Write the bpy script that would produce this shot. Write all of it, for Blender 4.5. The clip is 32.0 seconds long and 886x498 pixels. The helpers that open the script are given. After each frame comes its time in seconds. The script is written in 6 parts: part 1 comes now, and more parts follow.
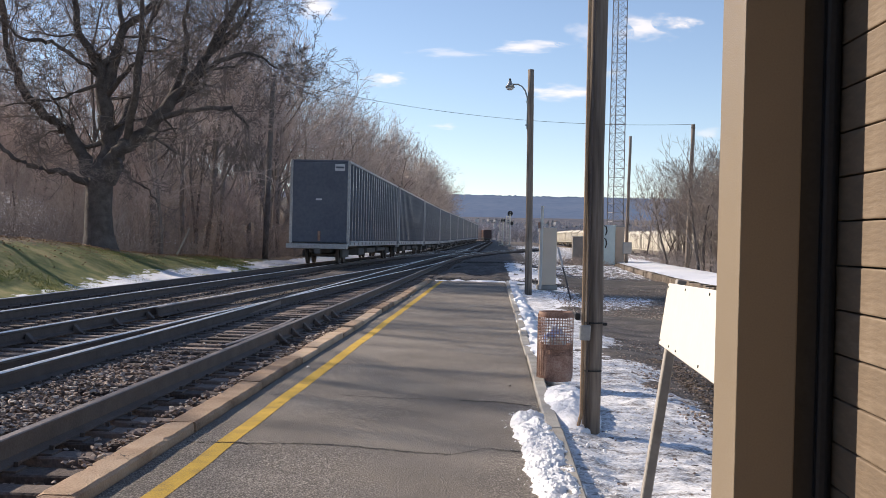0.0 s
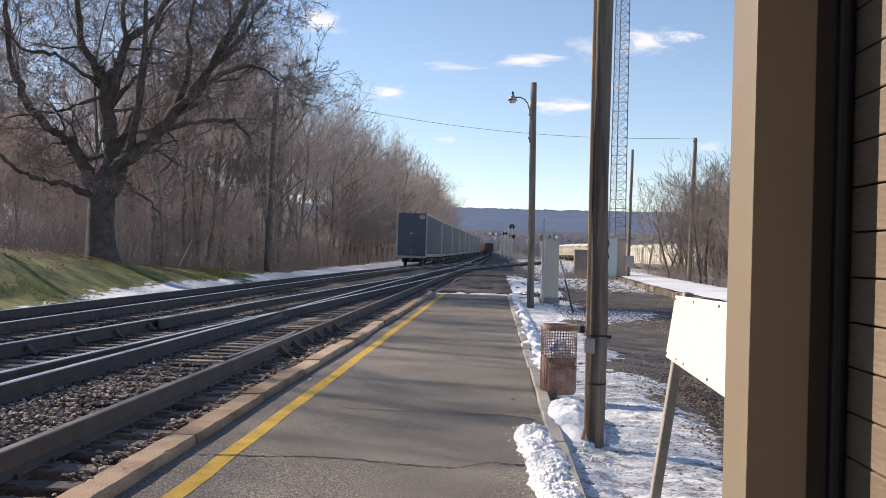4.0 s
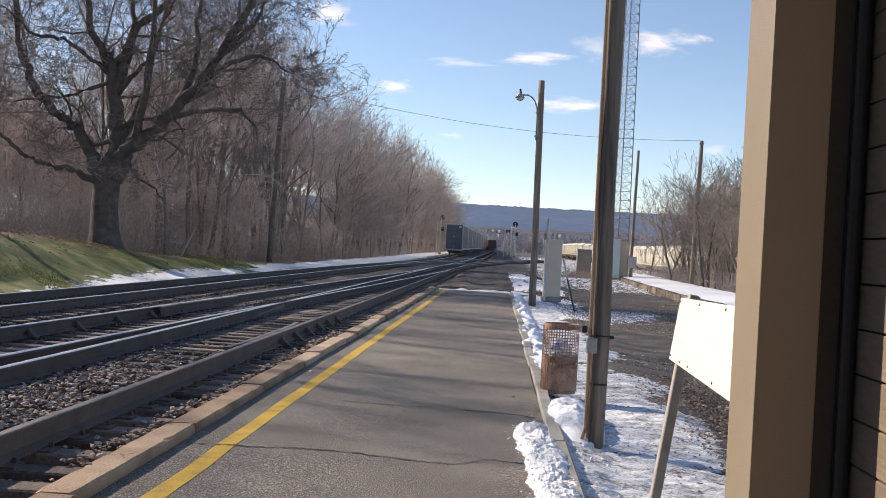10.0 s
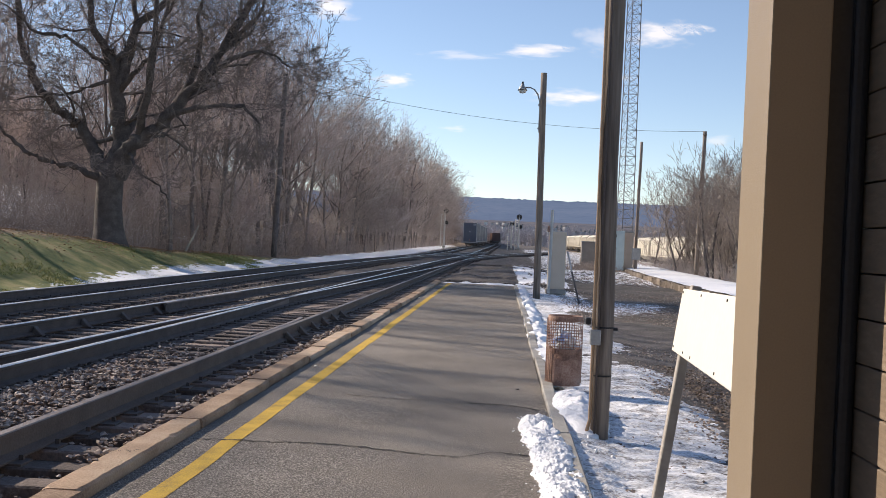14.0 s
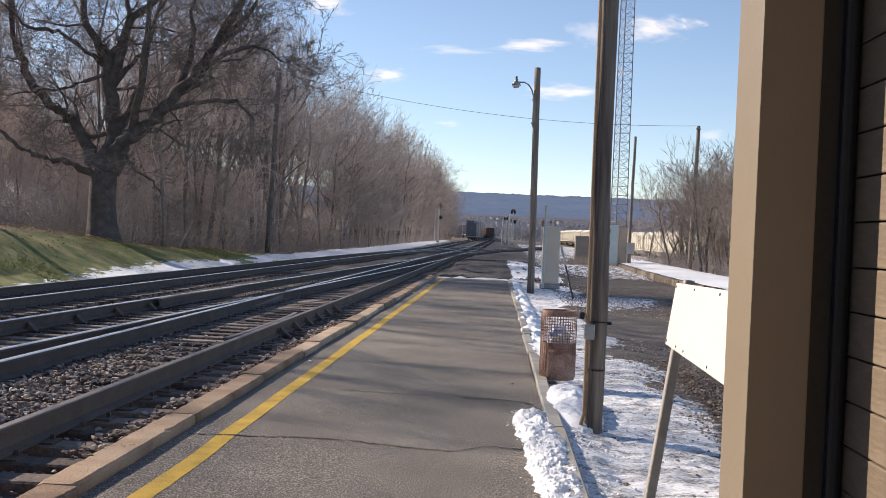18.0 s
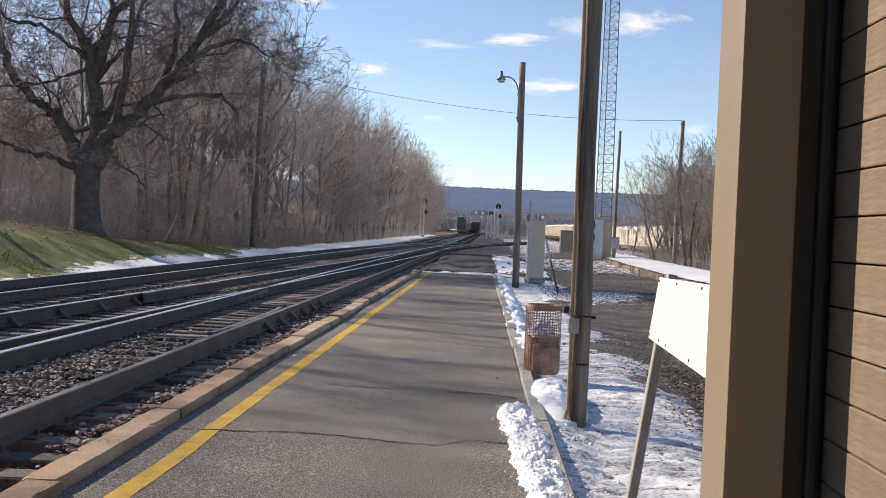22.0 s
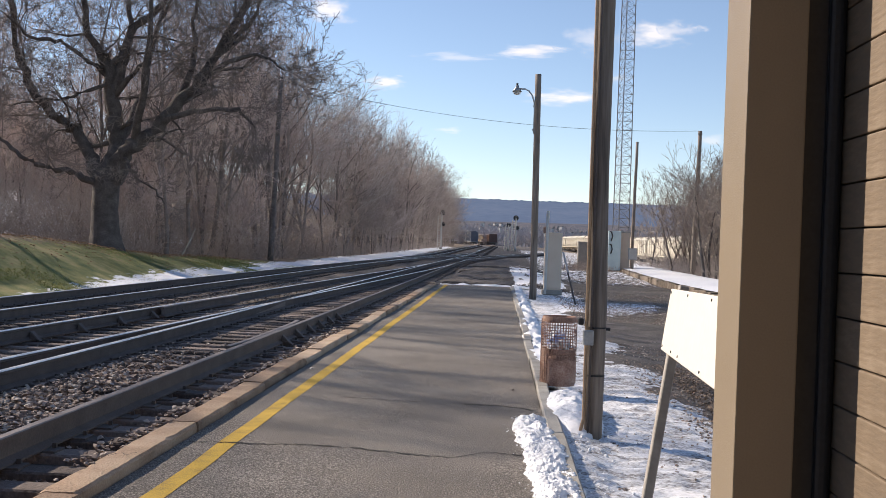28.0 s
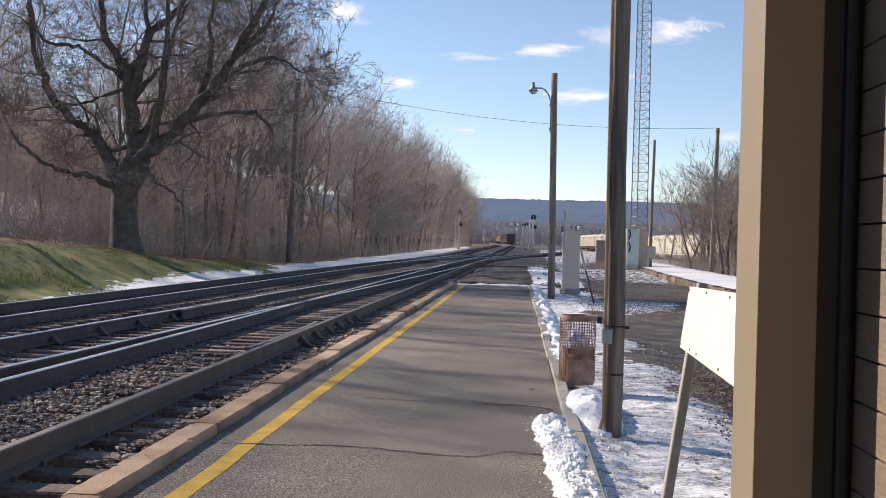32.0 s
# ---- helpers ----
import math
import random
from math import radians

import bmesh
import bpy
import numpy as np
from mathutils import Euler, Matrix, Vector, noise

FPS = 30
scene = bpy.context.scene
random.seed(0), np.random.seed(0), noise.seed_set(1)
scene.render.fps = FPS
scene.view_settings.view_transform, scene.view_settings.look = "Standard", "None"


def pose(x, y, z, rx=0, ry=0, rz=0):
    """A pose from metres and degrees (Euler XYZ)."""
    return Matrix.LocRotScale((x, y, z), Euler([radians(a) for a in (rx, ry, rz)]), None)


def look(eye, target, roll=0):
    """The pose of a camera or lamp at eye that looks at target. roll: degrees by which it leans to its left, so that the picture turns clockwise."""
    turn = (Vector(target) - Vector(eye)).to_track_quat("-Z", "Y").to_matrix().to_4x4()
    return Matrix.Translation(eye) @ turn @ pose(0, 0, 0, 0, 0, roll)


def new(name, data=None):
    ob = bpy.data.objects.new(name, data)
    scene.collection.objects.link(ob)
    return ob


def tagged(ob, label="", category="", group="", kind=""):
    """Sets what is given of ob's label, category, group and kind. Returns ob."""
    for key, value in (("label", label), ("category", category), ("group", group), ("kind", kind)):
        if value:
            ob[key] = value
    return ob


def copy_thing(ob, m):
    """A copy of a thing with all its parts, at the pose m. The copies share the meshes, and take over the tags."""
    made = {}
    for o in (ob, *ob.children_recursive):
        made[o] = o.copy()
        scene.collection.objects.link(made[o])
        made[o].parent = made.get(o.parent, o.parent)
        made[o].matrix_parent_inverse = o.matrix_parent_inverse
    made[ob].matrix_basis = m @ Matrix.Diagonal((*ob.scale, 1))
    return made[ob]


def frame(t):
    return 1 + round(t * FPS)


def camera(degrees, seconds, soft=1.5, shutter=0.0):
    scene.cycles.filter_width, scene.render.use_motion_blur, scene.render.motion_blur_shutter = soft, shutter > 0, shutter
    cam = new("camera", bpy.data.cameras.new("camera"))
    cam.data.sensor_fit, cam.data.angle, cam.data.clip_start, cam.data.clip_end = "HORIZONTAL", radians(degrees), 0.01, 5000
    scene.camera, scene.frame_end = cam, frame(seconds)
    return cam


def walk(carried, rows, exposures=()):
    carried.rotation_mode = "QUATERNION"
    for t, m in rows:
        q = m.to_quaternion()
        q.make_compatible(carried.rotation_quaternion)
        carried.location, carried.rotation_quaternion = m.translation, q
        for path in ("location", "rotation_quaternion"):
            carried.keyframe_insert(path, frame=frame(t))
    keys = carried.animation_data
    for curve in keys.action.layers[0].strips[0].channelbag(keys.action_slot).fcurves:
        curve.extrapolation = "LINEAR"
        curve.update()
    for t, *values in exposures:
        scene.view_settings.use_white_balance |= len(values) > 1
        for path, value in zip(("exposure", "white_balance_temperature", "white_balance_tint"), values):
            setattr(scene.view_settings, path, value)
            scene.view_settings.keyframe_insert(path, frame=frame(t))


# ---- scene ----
cam = camera(45.0, 32.0, soft=0.3)
# seconds, place, then turn to the left, tilt up and lean in degrees
PATH = [
    (0.0, 0.000, 0.000, 1.600, 2.74, -0.46, 1.35),
    (0.5, -0.009, 0.020, 1.598, 2.82, -0.30, 1.61),
    (1.0, -0.029, 0.044, 1.595, 3.05, -0.21, 2.14),
    (1.5, -0.024, 0.044, 1.593, 3.20, 0.00, 2.67),
    (2.0, -0.034, 0.050, 1.590, 2.93, 0.00, 2.75),
    (2.5, -0.022, 0.042, 1.590, 2.96, 0.02, 2.46),
    (3.0, -0.027, 0.038, 1.593, 3.04, 0.03, 1.60),
    (3.5, -0.020, 0.041, 1.592, 2.98, 0.08, 1.37),
    (5.5, -0.032, 0.059, 1.587, 1.80, 0.72, 2.75),
    (6.0, -0.046, 0.066, 1.587, 1.53, 0.64, 3.13),
    (6.5, -0.031, 0.053, 1.587, 0.71, 0.63, 2.94),
    (7.0, -0.030, 0.051, 1.590, 1.02, 0.47, 3.20),
    (7.5, -0.019, 0.047, 1.590, 1.70, 0.49, 2.91),
    (8.0, -0.028, 0.048, 1.588, 2.00, 0.45, 2.99),
    (8.5, -0.019, 0.045, 1.589, 2.42, 0.24, 2.75),
    (9.0, -0.034, 0.048, 1.586, 2.58, 0.18, 3.03),
    (9.5, -0.023, 0.055, 1.586, 2.70, 0.06, 3.18),
    (10.0, -0.037, 0.068, 1.588, 2.98, 0.00, 3.13),
    (10.5, -0.022, 0.056, 1.589, 3.14, 0.07, 2.97),
    (11.0, -0.034, 0.050, 1.589, 3.11, 0.10, 2.85),
    (11.5, -0.027, 0.051, 1.587, 3.06, 0.04, 3.04),
    (12.0, -0.039, 0.057, 1.584, 2.98, -0.07, 3.04),
    (12.5, -0.025, 0.056, 1.584, 3.03, -0.20, 2.94),
    (13.0, -0.030, 0.060, 1.587, 3.03, -0.32, 2.72),
    (13.5, -0.019, 0.055, 1.588, 3.11, -0.38, 2.57),
    (14.0, -0.026, 0.055, 1.589, 3.19, -0.36, 2.54),
    (14.5, -0.020, 0.053, 1.587, 3.23, -0.31, 2.51),
    (16.5, -0.024, 0.054, 1.585, 2.86, -0.54, 2.65),
    (17.0, -0.035, 0.057, 1.586, 2.88, -0.58, 2.61),
    (17.5, -0.020, 0.045, 1.588, 2.90, -0.61, 2.45),
    (18.0, -0.026, 0.037, 1.589, 2.86, -0.62, 2.43),
    (18.5, -0.018, 0.026, 1.590, 2.82, -0.65, 2.23),
    (19.0, -0.020, 0.018, 1.591, 2.72, -0.66, 2.25),
    (19.5, -0.012, 0.024, 1.590, 2.58, -0.71, 2.08),
    (20.0, -0.019, 0.032, 1.588, 2.34, -0.89, 2.21),
    (20.5, -0.015, 0.029, 1.589, 2.27, -0.94, 2.27),
    (21.0, -0.023, 0.029, 1.589, 2.15, -0.95, 2.25),
    (21.5, -0.014, 0.024, 1.588, 2.09, -0.92, 2.24),
    (22.0, -0.020, 0.021, 1.590, 2.06, -0.88, 2.41),
    (22.5, -0.019, 0.021, 1.590, 2.12, -0.98, 2.29),
    (23.0, -0.011, 0.025, 1.591, 2.19, -0.92, 2.22),
    (23.5, 0.016, -0.024, 1.596, 2.19, -0.92, 2.45),
    (24.0, 0.035, -0.043, 1.599, 2.10, -0.93, 1.86),
    (24.5, 0.022, -0.022, 1.596, 2.24, -1.13, 1.67),
    (25.0, 0.006, -0.014, 1.595, 2.41, -1.20, 1.71),
    (25.5, 0.004, -0.017, 1.596, 2.56, -1.01, 1.80),
    (27.5, 0.014, -0.035, 1.596, 2.85, -0.18, 1.97),
    (28.0, 0.011, -0.013, 1.596, 3.04, -0.27, 2.06),
    (28.5, 0.012, -0.018, 1.596, 3.20, -0.35, 1.92),
    (29.0, 0.019, -0.024, 1.597, 3.26, -0.44, 1.40),
    (29.5, 0.014, -0.034, 1.595, 3.28, -0.50, 1.26),
    (30.0, 0.020, -0.049, 1.598, 3.39, -0.54, 1.52),
    (30.5, 0.014, -0.040, 1.599, 3.49, -0.41, 1.41),
    (31.0, 0.019, -0.037, 1.597, 3.54, -0.37, 1.23),
    (31.5, 0.011, -0.031, 1.594, 3.70, -0.33, 1.34),
    (32.0, 0.012, -0.029, 1.595, 3.99, -0.29, 1.48),
]


def held(x, y, z, turn, tilt, lean):
    return pose(x, y, z, 0, 0, turn) @ pose(0, 0, 0, 90 + tilt) @ pose(0, 0, 0, 0, 0, lean)


walk(cam, [(t, held(*v)) for t, *v in PATH], exposures=[(0, 0.40, 6850, 16), (32, 0.40, 6850, 16)])

# ---- light ----
SUN_TURN, SUN_HIGH = 62.0, 29.0          # degrees to the left of the platform's line, and above the horizon
world = bpy.data.worlds.new("world")
scene.world = world
world.use_nodes = True
sky = world.node_tree.nodes.new("ShaderNodeTexSky")
sky.sky_type, sky.sun_disc = "NISHITA", False
sky.sun_elevation, sky.sun_rotation = radians(SUN_HIGH), radians(-SUN_TURN)
sky.air_density, sky.dust_density, sky.ozone_density, sky.altitude = 1.0, 0.05, 1.6, 1700
back = world.node_tree.nodes["Background"]
back.inputs["Strength"].default_value = 0.118
world.node_tree.links.new(sky.outputs["Color"], back.inputs["Color"])
sun = new("sun", bpy.data.lights.new("sun", "SUN"))
sun.data.energy, sun.data.angle, sun.data.color = 5.0, radians(0.8), (1.0, 0.91, 0.77)
sa, se = radians(SUN_TURN), radians(SUN_HIGH)
TO_SUN = Vector((-math.sin(sa) * math.cos(se), math.cos(sa) * math.cos(se), math.sin(se)))
sun.matrix_world = look((0, 0, 60), Vector((0, 0, 60)) - TO_SUN)


# ---- materials ----
def material(name, colors, rough=0.8, scale=6.0, fine=60.0, bump=0.15, metal=0.0, object_random=0.0, detail=6.0, spec=0.4, coords="Object", stretch=None, grain=0.45):
    """A surface whose colour wanders between the given colours at two scales, with a fine relief."""
    m = bpy.data.materials.new(name)
    m.use_nodes = True
    nt = m.node_tree
    N, L = nt.nodes, nt.links
    bsdf = N["Principled BSDF"]
    tc = N.new("ShaderNodeTexCoord")
    n1 = N.new("ShaderNodeTexNoise")
    n1.inputs["Scale"].default_value, n1.inputs["Detail"].default_value = scale, detail
    n2 = N.new("ShaderNodeTexNoise")
    n2.inputs["Scale"].default_value, n2.inputs["Detail"].default_value = fine, 4.0
    place = tc.outputs[coords]
    if stretch:
        mp = N.new("ShaderNodeMapping")
        mp.inputs["Scale"].default_value = stretch
        L.new(place, mp.inputs["Vector"])
        place = mp.outputs["Vector"]
    L.new(place, n1.inputs["Vector"])
    L.new(place, n2.inputs["Vector"])
    mixf = N.new("ShaderNodeMath")
    mixf.operation = "MULTIPLY_ADD"
    mixf.inputs[1].default_value = grain
    L.new(n2.outputs["Fac"], mixf.inputs[0])
    scaled = N.new("ShaderNodeMath")
    scaled.operation = "MULTIPLY"
    scaled.inputs[1].default_value = 1 - grain
    L.new(n1.outputs["Fac"], scaled.inputs[0])
    L.new(scaled.outputs[0], mixf.inputs[2])
    fac = mixf.outputs[0]
    if object_random:
        info = N.new("ShaderNodeObjectInfo")
        add = N.new("ShaderNodeMath")
        add.operation = "MULTIPLY_ADD"
        add.inputs[1].default_value = object_random
        L.new(info.outputs["Random"], add.inputs[0])
        sub = N.new("ShaderNodeMath")
        sub.operation = "SUBTRACT"
        sub.inputs[1].default_value = object_random / 2
        L.new(fac, sub.inputs[0])
        L.new(sub.outputs[0], add.inputs[2])
        fac = add.outputs[0]
    ramp = N.new("ShaderNodeValToRGB")
    el = ramp.color_ramp.elements
    lo, hi = 0.33, 0.67
    el[0].position, el[1].position = lo, hi
    el[0].color, el[1].color = (*colors[0], 1), (*colors[-1], 1)
    for i, c in enumerate(colors[1:-1], 1):
        el.new(lo + (hi - lo) * i / (len(colors) - 1)).color = (*c, 1)
    L.new(fac, ramp.inputs["Fac"])
    L.new(ramp.outputs["Color"], bsdf.inputs["Base Color"])
    bsdf.inputs["Roughness"].default_value, bsdf.inputs["Metallic"].default_value = rough, metal
    bsdf.inputs["Specular IOR Level"].default_value = spec
    if bump:
        b = N.new("ShaderNodeBump")
        b.inputs["Strength"].default_value, b.inputs["Distance"].default_value = bump, 0.02
        L.new(n2.outputs["Fac"], b.inputs["Height"])
        L.new(b.outputs["Normal"], bsdf.inputs["Normal"])
    return m


def stone_material(name, k=1.0):
    """Broken stone, each piece of its own shade."""
    m = bpy.data.materials.new(name)
    m.use_nodes = True
    N, L = m.node_tree.nodes, m.node_tree.links
    g, ramp = N.new("ShaderNodeNewGeometry"), N.new("ShaderNodeValToRGB")
    e = ramp.color_ramp.elements
    e[0].color, e[1].color = (0.15 * k, 0.115 * k, 0.095 * k, 1), (0.56 * k, 0.49 * k, 0.42 * k, 1)
    e.new(0.35).color = (0.25 * k, 0.19 * k, 0.155 * k, 1)
    e.new(0.7).color = (0.38 * k, 0.305 * k, 0.255 * k, 1)
    L.new(g.outputs["Random Per Island"], ramp.inputs["Fac"])
    b = N["Principled BSDF"]
    L.new(ramp.outputs["Color"], b.inputs["Base Color"])
    b.inputs["Roughness"].default_value = 0.9
    return m


ASPHALT = material("asphalt", [(0.058, 0.051, 0.045), (0.168, 0.146, 0.123), (0.52, 0.465, 0.40)], 0.9, 0.8, 85, 0.75, grain=0.82)
YELLOW = material("yellow_paint", [(0.30, 0.20, 0.06), (0.60, 0.375, 0.045), (0.70, 0.45, 0.07)], 0.8, 4, 90, 0.4)
KERB = material("weathered_kerb", [(0.24, 0.155, 0.10), (0.45, 0.315, 0.21), (0.58, 0.44, 0.315)], 0.9, 1.7, 60, 0.6, object_random=0.3, grain=0.3)
CONCRETE = material("concrete", [(0.26, 0.24, 0.21), (0.42, 0.40, 0.36)], 0.9, 3, 50, 0.3, object_random=0.2)
RAIL_SIDE = material("rusty_rail", [(0.078, 0.063, 0.056), (0.15, 0.12, 0.105)], 0.75, 4, 60, 0.2)
RAIL_DULL = material("dull_rail", [(0.17, 0.14, 0.125), (0.27, 0.23, 0.21)], 0.55, 2, 30, 0.05, metal=0.3)
RAIL_TOP = material("polished_rail", [(0.70, 0.69, 0.67), (0.86, 0.85, 0.83)], 0.38, 2, 30, 0.02, metal=0.55)
TIE = material("creosoted_tie", [(0.068, 0.053, 0.047), (0.145, 0.113, 0.096), (0.28, 0.217, 0.184)], 0.9, 4, 40, 0.5, object_random=0.35)
STONE = stone_material("ballast_stone")
DUSTY_STONE = stone_material("dusty_ballast", 0.72)
CINDER = material("cinder", [(0.045, 0.04, 0.037), (0.10, 0.088, 0.08), (0.17, 0.15, 0.135)], 0.95, 3, 30, 0.3)
SNOW = material("snow", [(0.78, 0.80, 0.83), (0.90, 0.91, 0.93)], 0.6, 3, 60, 0.3)
BARK = material("bark", [(0.07, 0.061, 0.058), (0.128, 0.112, 0.105), (0.215, 0.188, 0.176)], 0.95, 3, 24, 1.0, object_random=0.2)
BARK_GREY = material("grey_bark", [(0.12, 0.10, 0.09), (0.20, 0.168, 0.15), (0.30, 0.253, 0.228)], 0.95, 2, 20, 0.4, object_random=0.35)
TWIG_DARK = material("dark_twigs", [(0.17, 0.143, 0.132), (0.27, 0.23, 0.213), (0.39, 0.337, 0.312)], 0.9, 0.5, 6, 0.0, object_random=0.3)
BUSH_TWIG = material("bush_twigs", [(0.165, 0.136, 0.118), (0.262, 0.22, 0.19), (0.38, 0.32, 0.28)], 0.9, 0.5, 6, 0.0, object_random=0.3)
TWIG = material("twigs", [(0.29, 0.245, 0.217), (0.44, 0.376, 0.335), (0.60, 0.52, 0.47)], 0.85, 0.5, 6, 0.0, object_random=0.35)
TWIG_RED = material("reddish_twigs", [(0.30, 0.236, 0.212), (0.45, 0.363, 0.33), (0.60, 0.498, 0.455)], 0.85, 0.5, 6, 0.0, object_random=0.3)
BRUSH = material("brush", [(0.26, 0.212, 0.182), (0.40, 0.33, 0.285), (0.55, 0.465, 0.405)], 0.95, 0.3, 5, 0.0)
POLE_WOOD = material("pole_wood", [(0.10, 0.081, 0.067), (0.205, 0.17, 0.142), (0.32, 0.27, 0.228)], 0.9, 9, 34, 0.5, object_random=0.15, stretch=(1, 1, 0.06))
GALV = material("galvanised", [(0.30, 0.31, 0.31), (0.45, 0.46, 0.46)], 0.5, 6, 40, 0.1, metal=0.6)
COPPER = material("brown_conduit", [(0.34, 0.215, 0.125), (0.50, 0.34, 0.21)], 0.6, 4, 30, 0.1)
LEG_STEEL = material("leg_steel", [(0.30, 0.275, 0.24), (0.43, 0.40, 0.36)], 0.6, 6, 40, 0.1, grain=0.3)
PALE_STEEL = material("pale_steel", [(0.50, 0.48, 0.45), (0.64, 0.62, 0.58)], 0.55, 6, 40, 0.1)
TAN = material("tan_paint", [(0.235, 0.186, 0.131), (0.27, 0.216, 0.153)], 0.45, 2, 160, 0.12)
BRONZE = material("dark_bronze", [(0.030, 0.032, 0.036), (0.044, 0.046, 0.052)], 0.4, 3, 60, 0.05)
SIDING = material("siding_paint", [(0.168, 0.127, 0.09), (0.20, 0.15, 0.103), (0.265, 0.207, 0.15)], 0.6, 5, 40, 0.2, object_random=0.1, stretch=(1, 0.25, 1.2))
WHITE = material("white_sign", [(0.72, 0.68, 0.60), (0.77, 0.735, 0.66)], 0.5, 3, 30, 0.03)
RUST = material("rusty_steel", [(0.18, 0.095, 0.07), (0.33, 0.195, 0.145), (0.44, 0.305, 0.24)], 0.75, 8, 60, 0.3)
CAR_BLUE = material("car_slate", [(0.095, 0.108, 0.14), (0.125, 0.14, 0.175), (0.155, 0.168, 0.20)], 0.7, 0.6, 8, 0.05, spec=0.15)
# paler than car_slate: part of the gleam on the ribs is put into colour
CAR_RIB = material("car_rib", [(0.14, 0.155, 0.19), (0.21, 0.225, 0.26)], 0.25, 0.6, 8, 0.03, spec=0.35)
CAR_SILL = material("car_sill", [(0.30, 0.305, 0.315), (0.52, 0.525, 0.53)], 0.55, 1.6, 12, 0.1, grain=0.6)
CAR_FRAME = material("car_underframe", [(0.085, 0.082, 0.082), (0.15, 0.142, 0.138)], 0.8, 2, 20, 0.1)
CAR_LIGHT = material("pale_plate", [(0.52, 0.54, 0.57), (0.68, 0.69, 0.71)], 0.6, 4, 30, 0.0)
CAR_WHITE = material("hopper_paint", [(0.46, 0.42, 0.345), (0.60, 0.56, 0.47)], 0.6, 0.5, 6, 0.05)
# red and orange are greyed, the haze over the far cars being in the colour
CAR_RED = material("boxcar_red", [(0.085, 0.055, 0.05), (0.13, 0.078, 0.07)], 0.7, 0.5, 6, 0.05)
CAR_ORANGE = material("boxcar_orange", [(0.29, 0.19, 0.15), (0.40, 0.275, 0.22)], 0.7, 0.5, 6, 0.05)
CAR_TAN = material("boxcar_tan", [(0.33, 0.25, 0.165), (0.42, 0.33, 0.23)], 0.7, 0.5, 6, 0.05)
RELAY = material("weathered_grey_box", [(0.24, 0.22, 0.20), (0.34, 0.32, 0.295)], 0.8, 2, 20, 0.1)
BEIGE = material("beige_cabinet", [(0.64, 0.51, 0.39), (0.75, 0.61, 0.48)], 0.55, 2, 30, 0.05)
PALE_BLUE = material("pale_blue_metal", [(0.42, 0.54, 0.58), (0.55, 0.66, 0.69)], 0.35, 2, 20, 0.05, metal=0.3)
BLACK = material("black_metal", [(0.012, 0.012, 0.013), (0.03, 0.03, 0.032)], 0.5, 5, 30, 0.05)
WIRE = material("wire", [(0.03, 0.03, 0.03), (0.05, 0.05, 0.05)], 0.6, 5, 30, 0.0)
HOUSE = material("house_paint", [(0.36, 0.36, 0.37), (0.62, 0.61, 0.60)], 0.8, 1, 8, 0.0, object_random=0.4)
ROOF = material("roof_grey", [(0.10, 0.10, 0.11), (0.18, 0.17, 0.17)], 0.9, 1, 8, 0.0)
STEEL_GREY = material("tower_steel", [(0.20, 0.20, 0.21), (0.30, 0.30, 0.31)], 0.5, 1, 10, 0.0, metal=0.3)
LAMP_GLASS = material("lamp_glass", [(0.55, 0.57, 0.58), (0.65, 0.66, 0.66)], 0.2, 5, 30, 0.0)


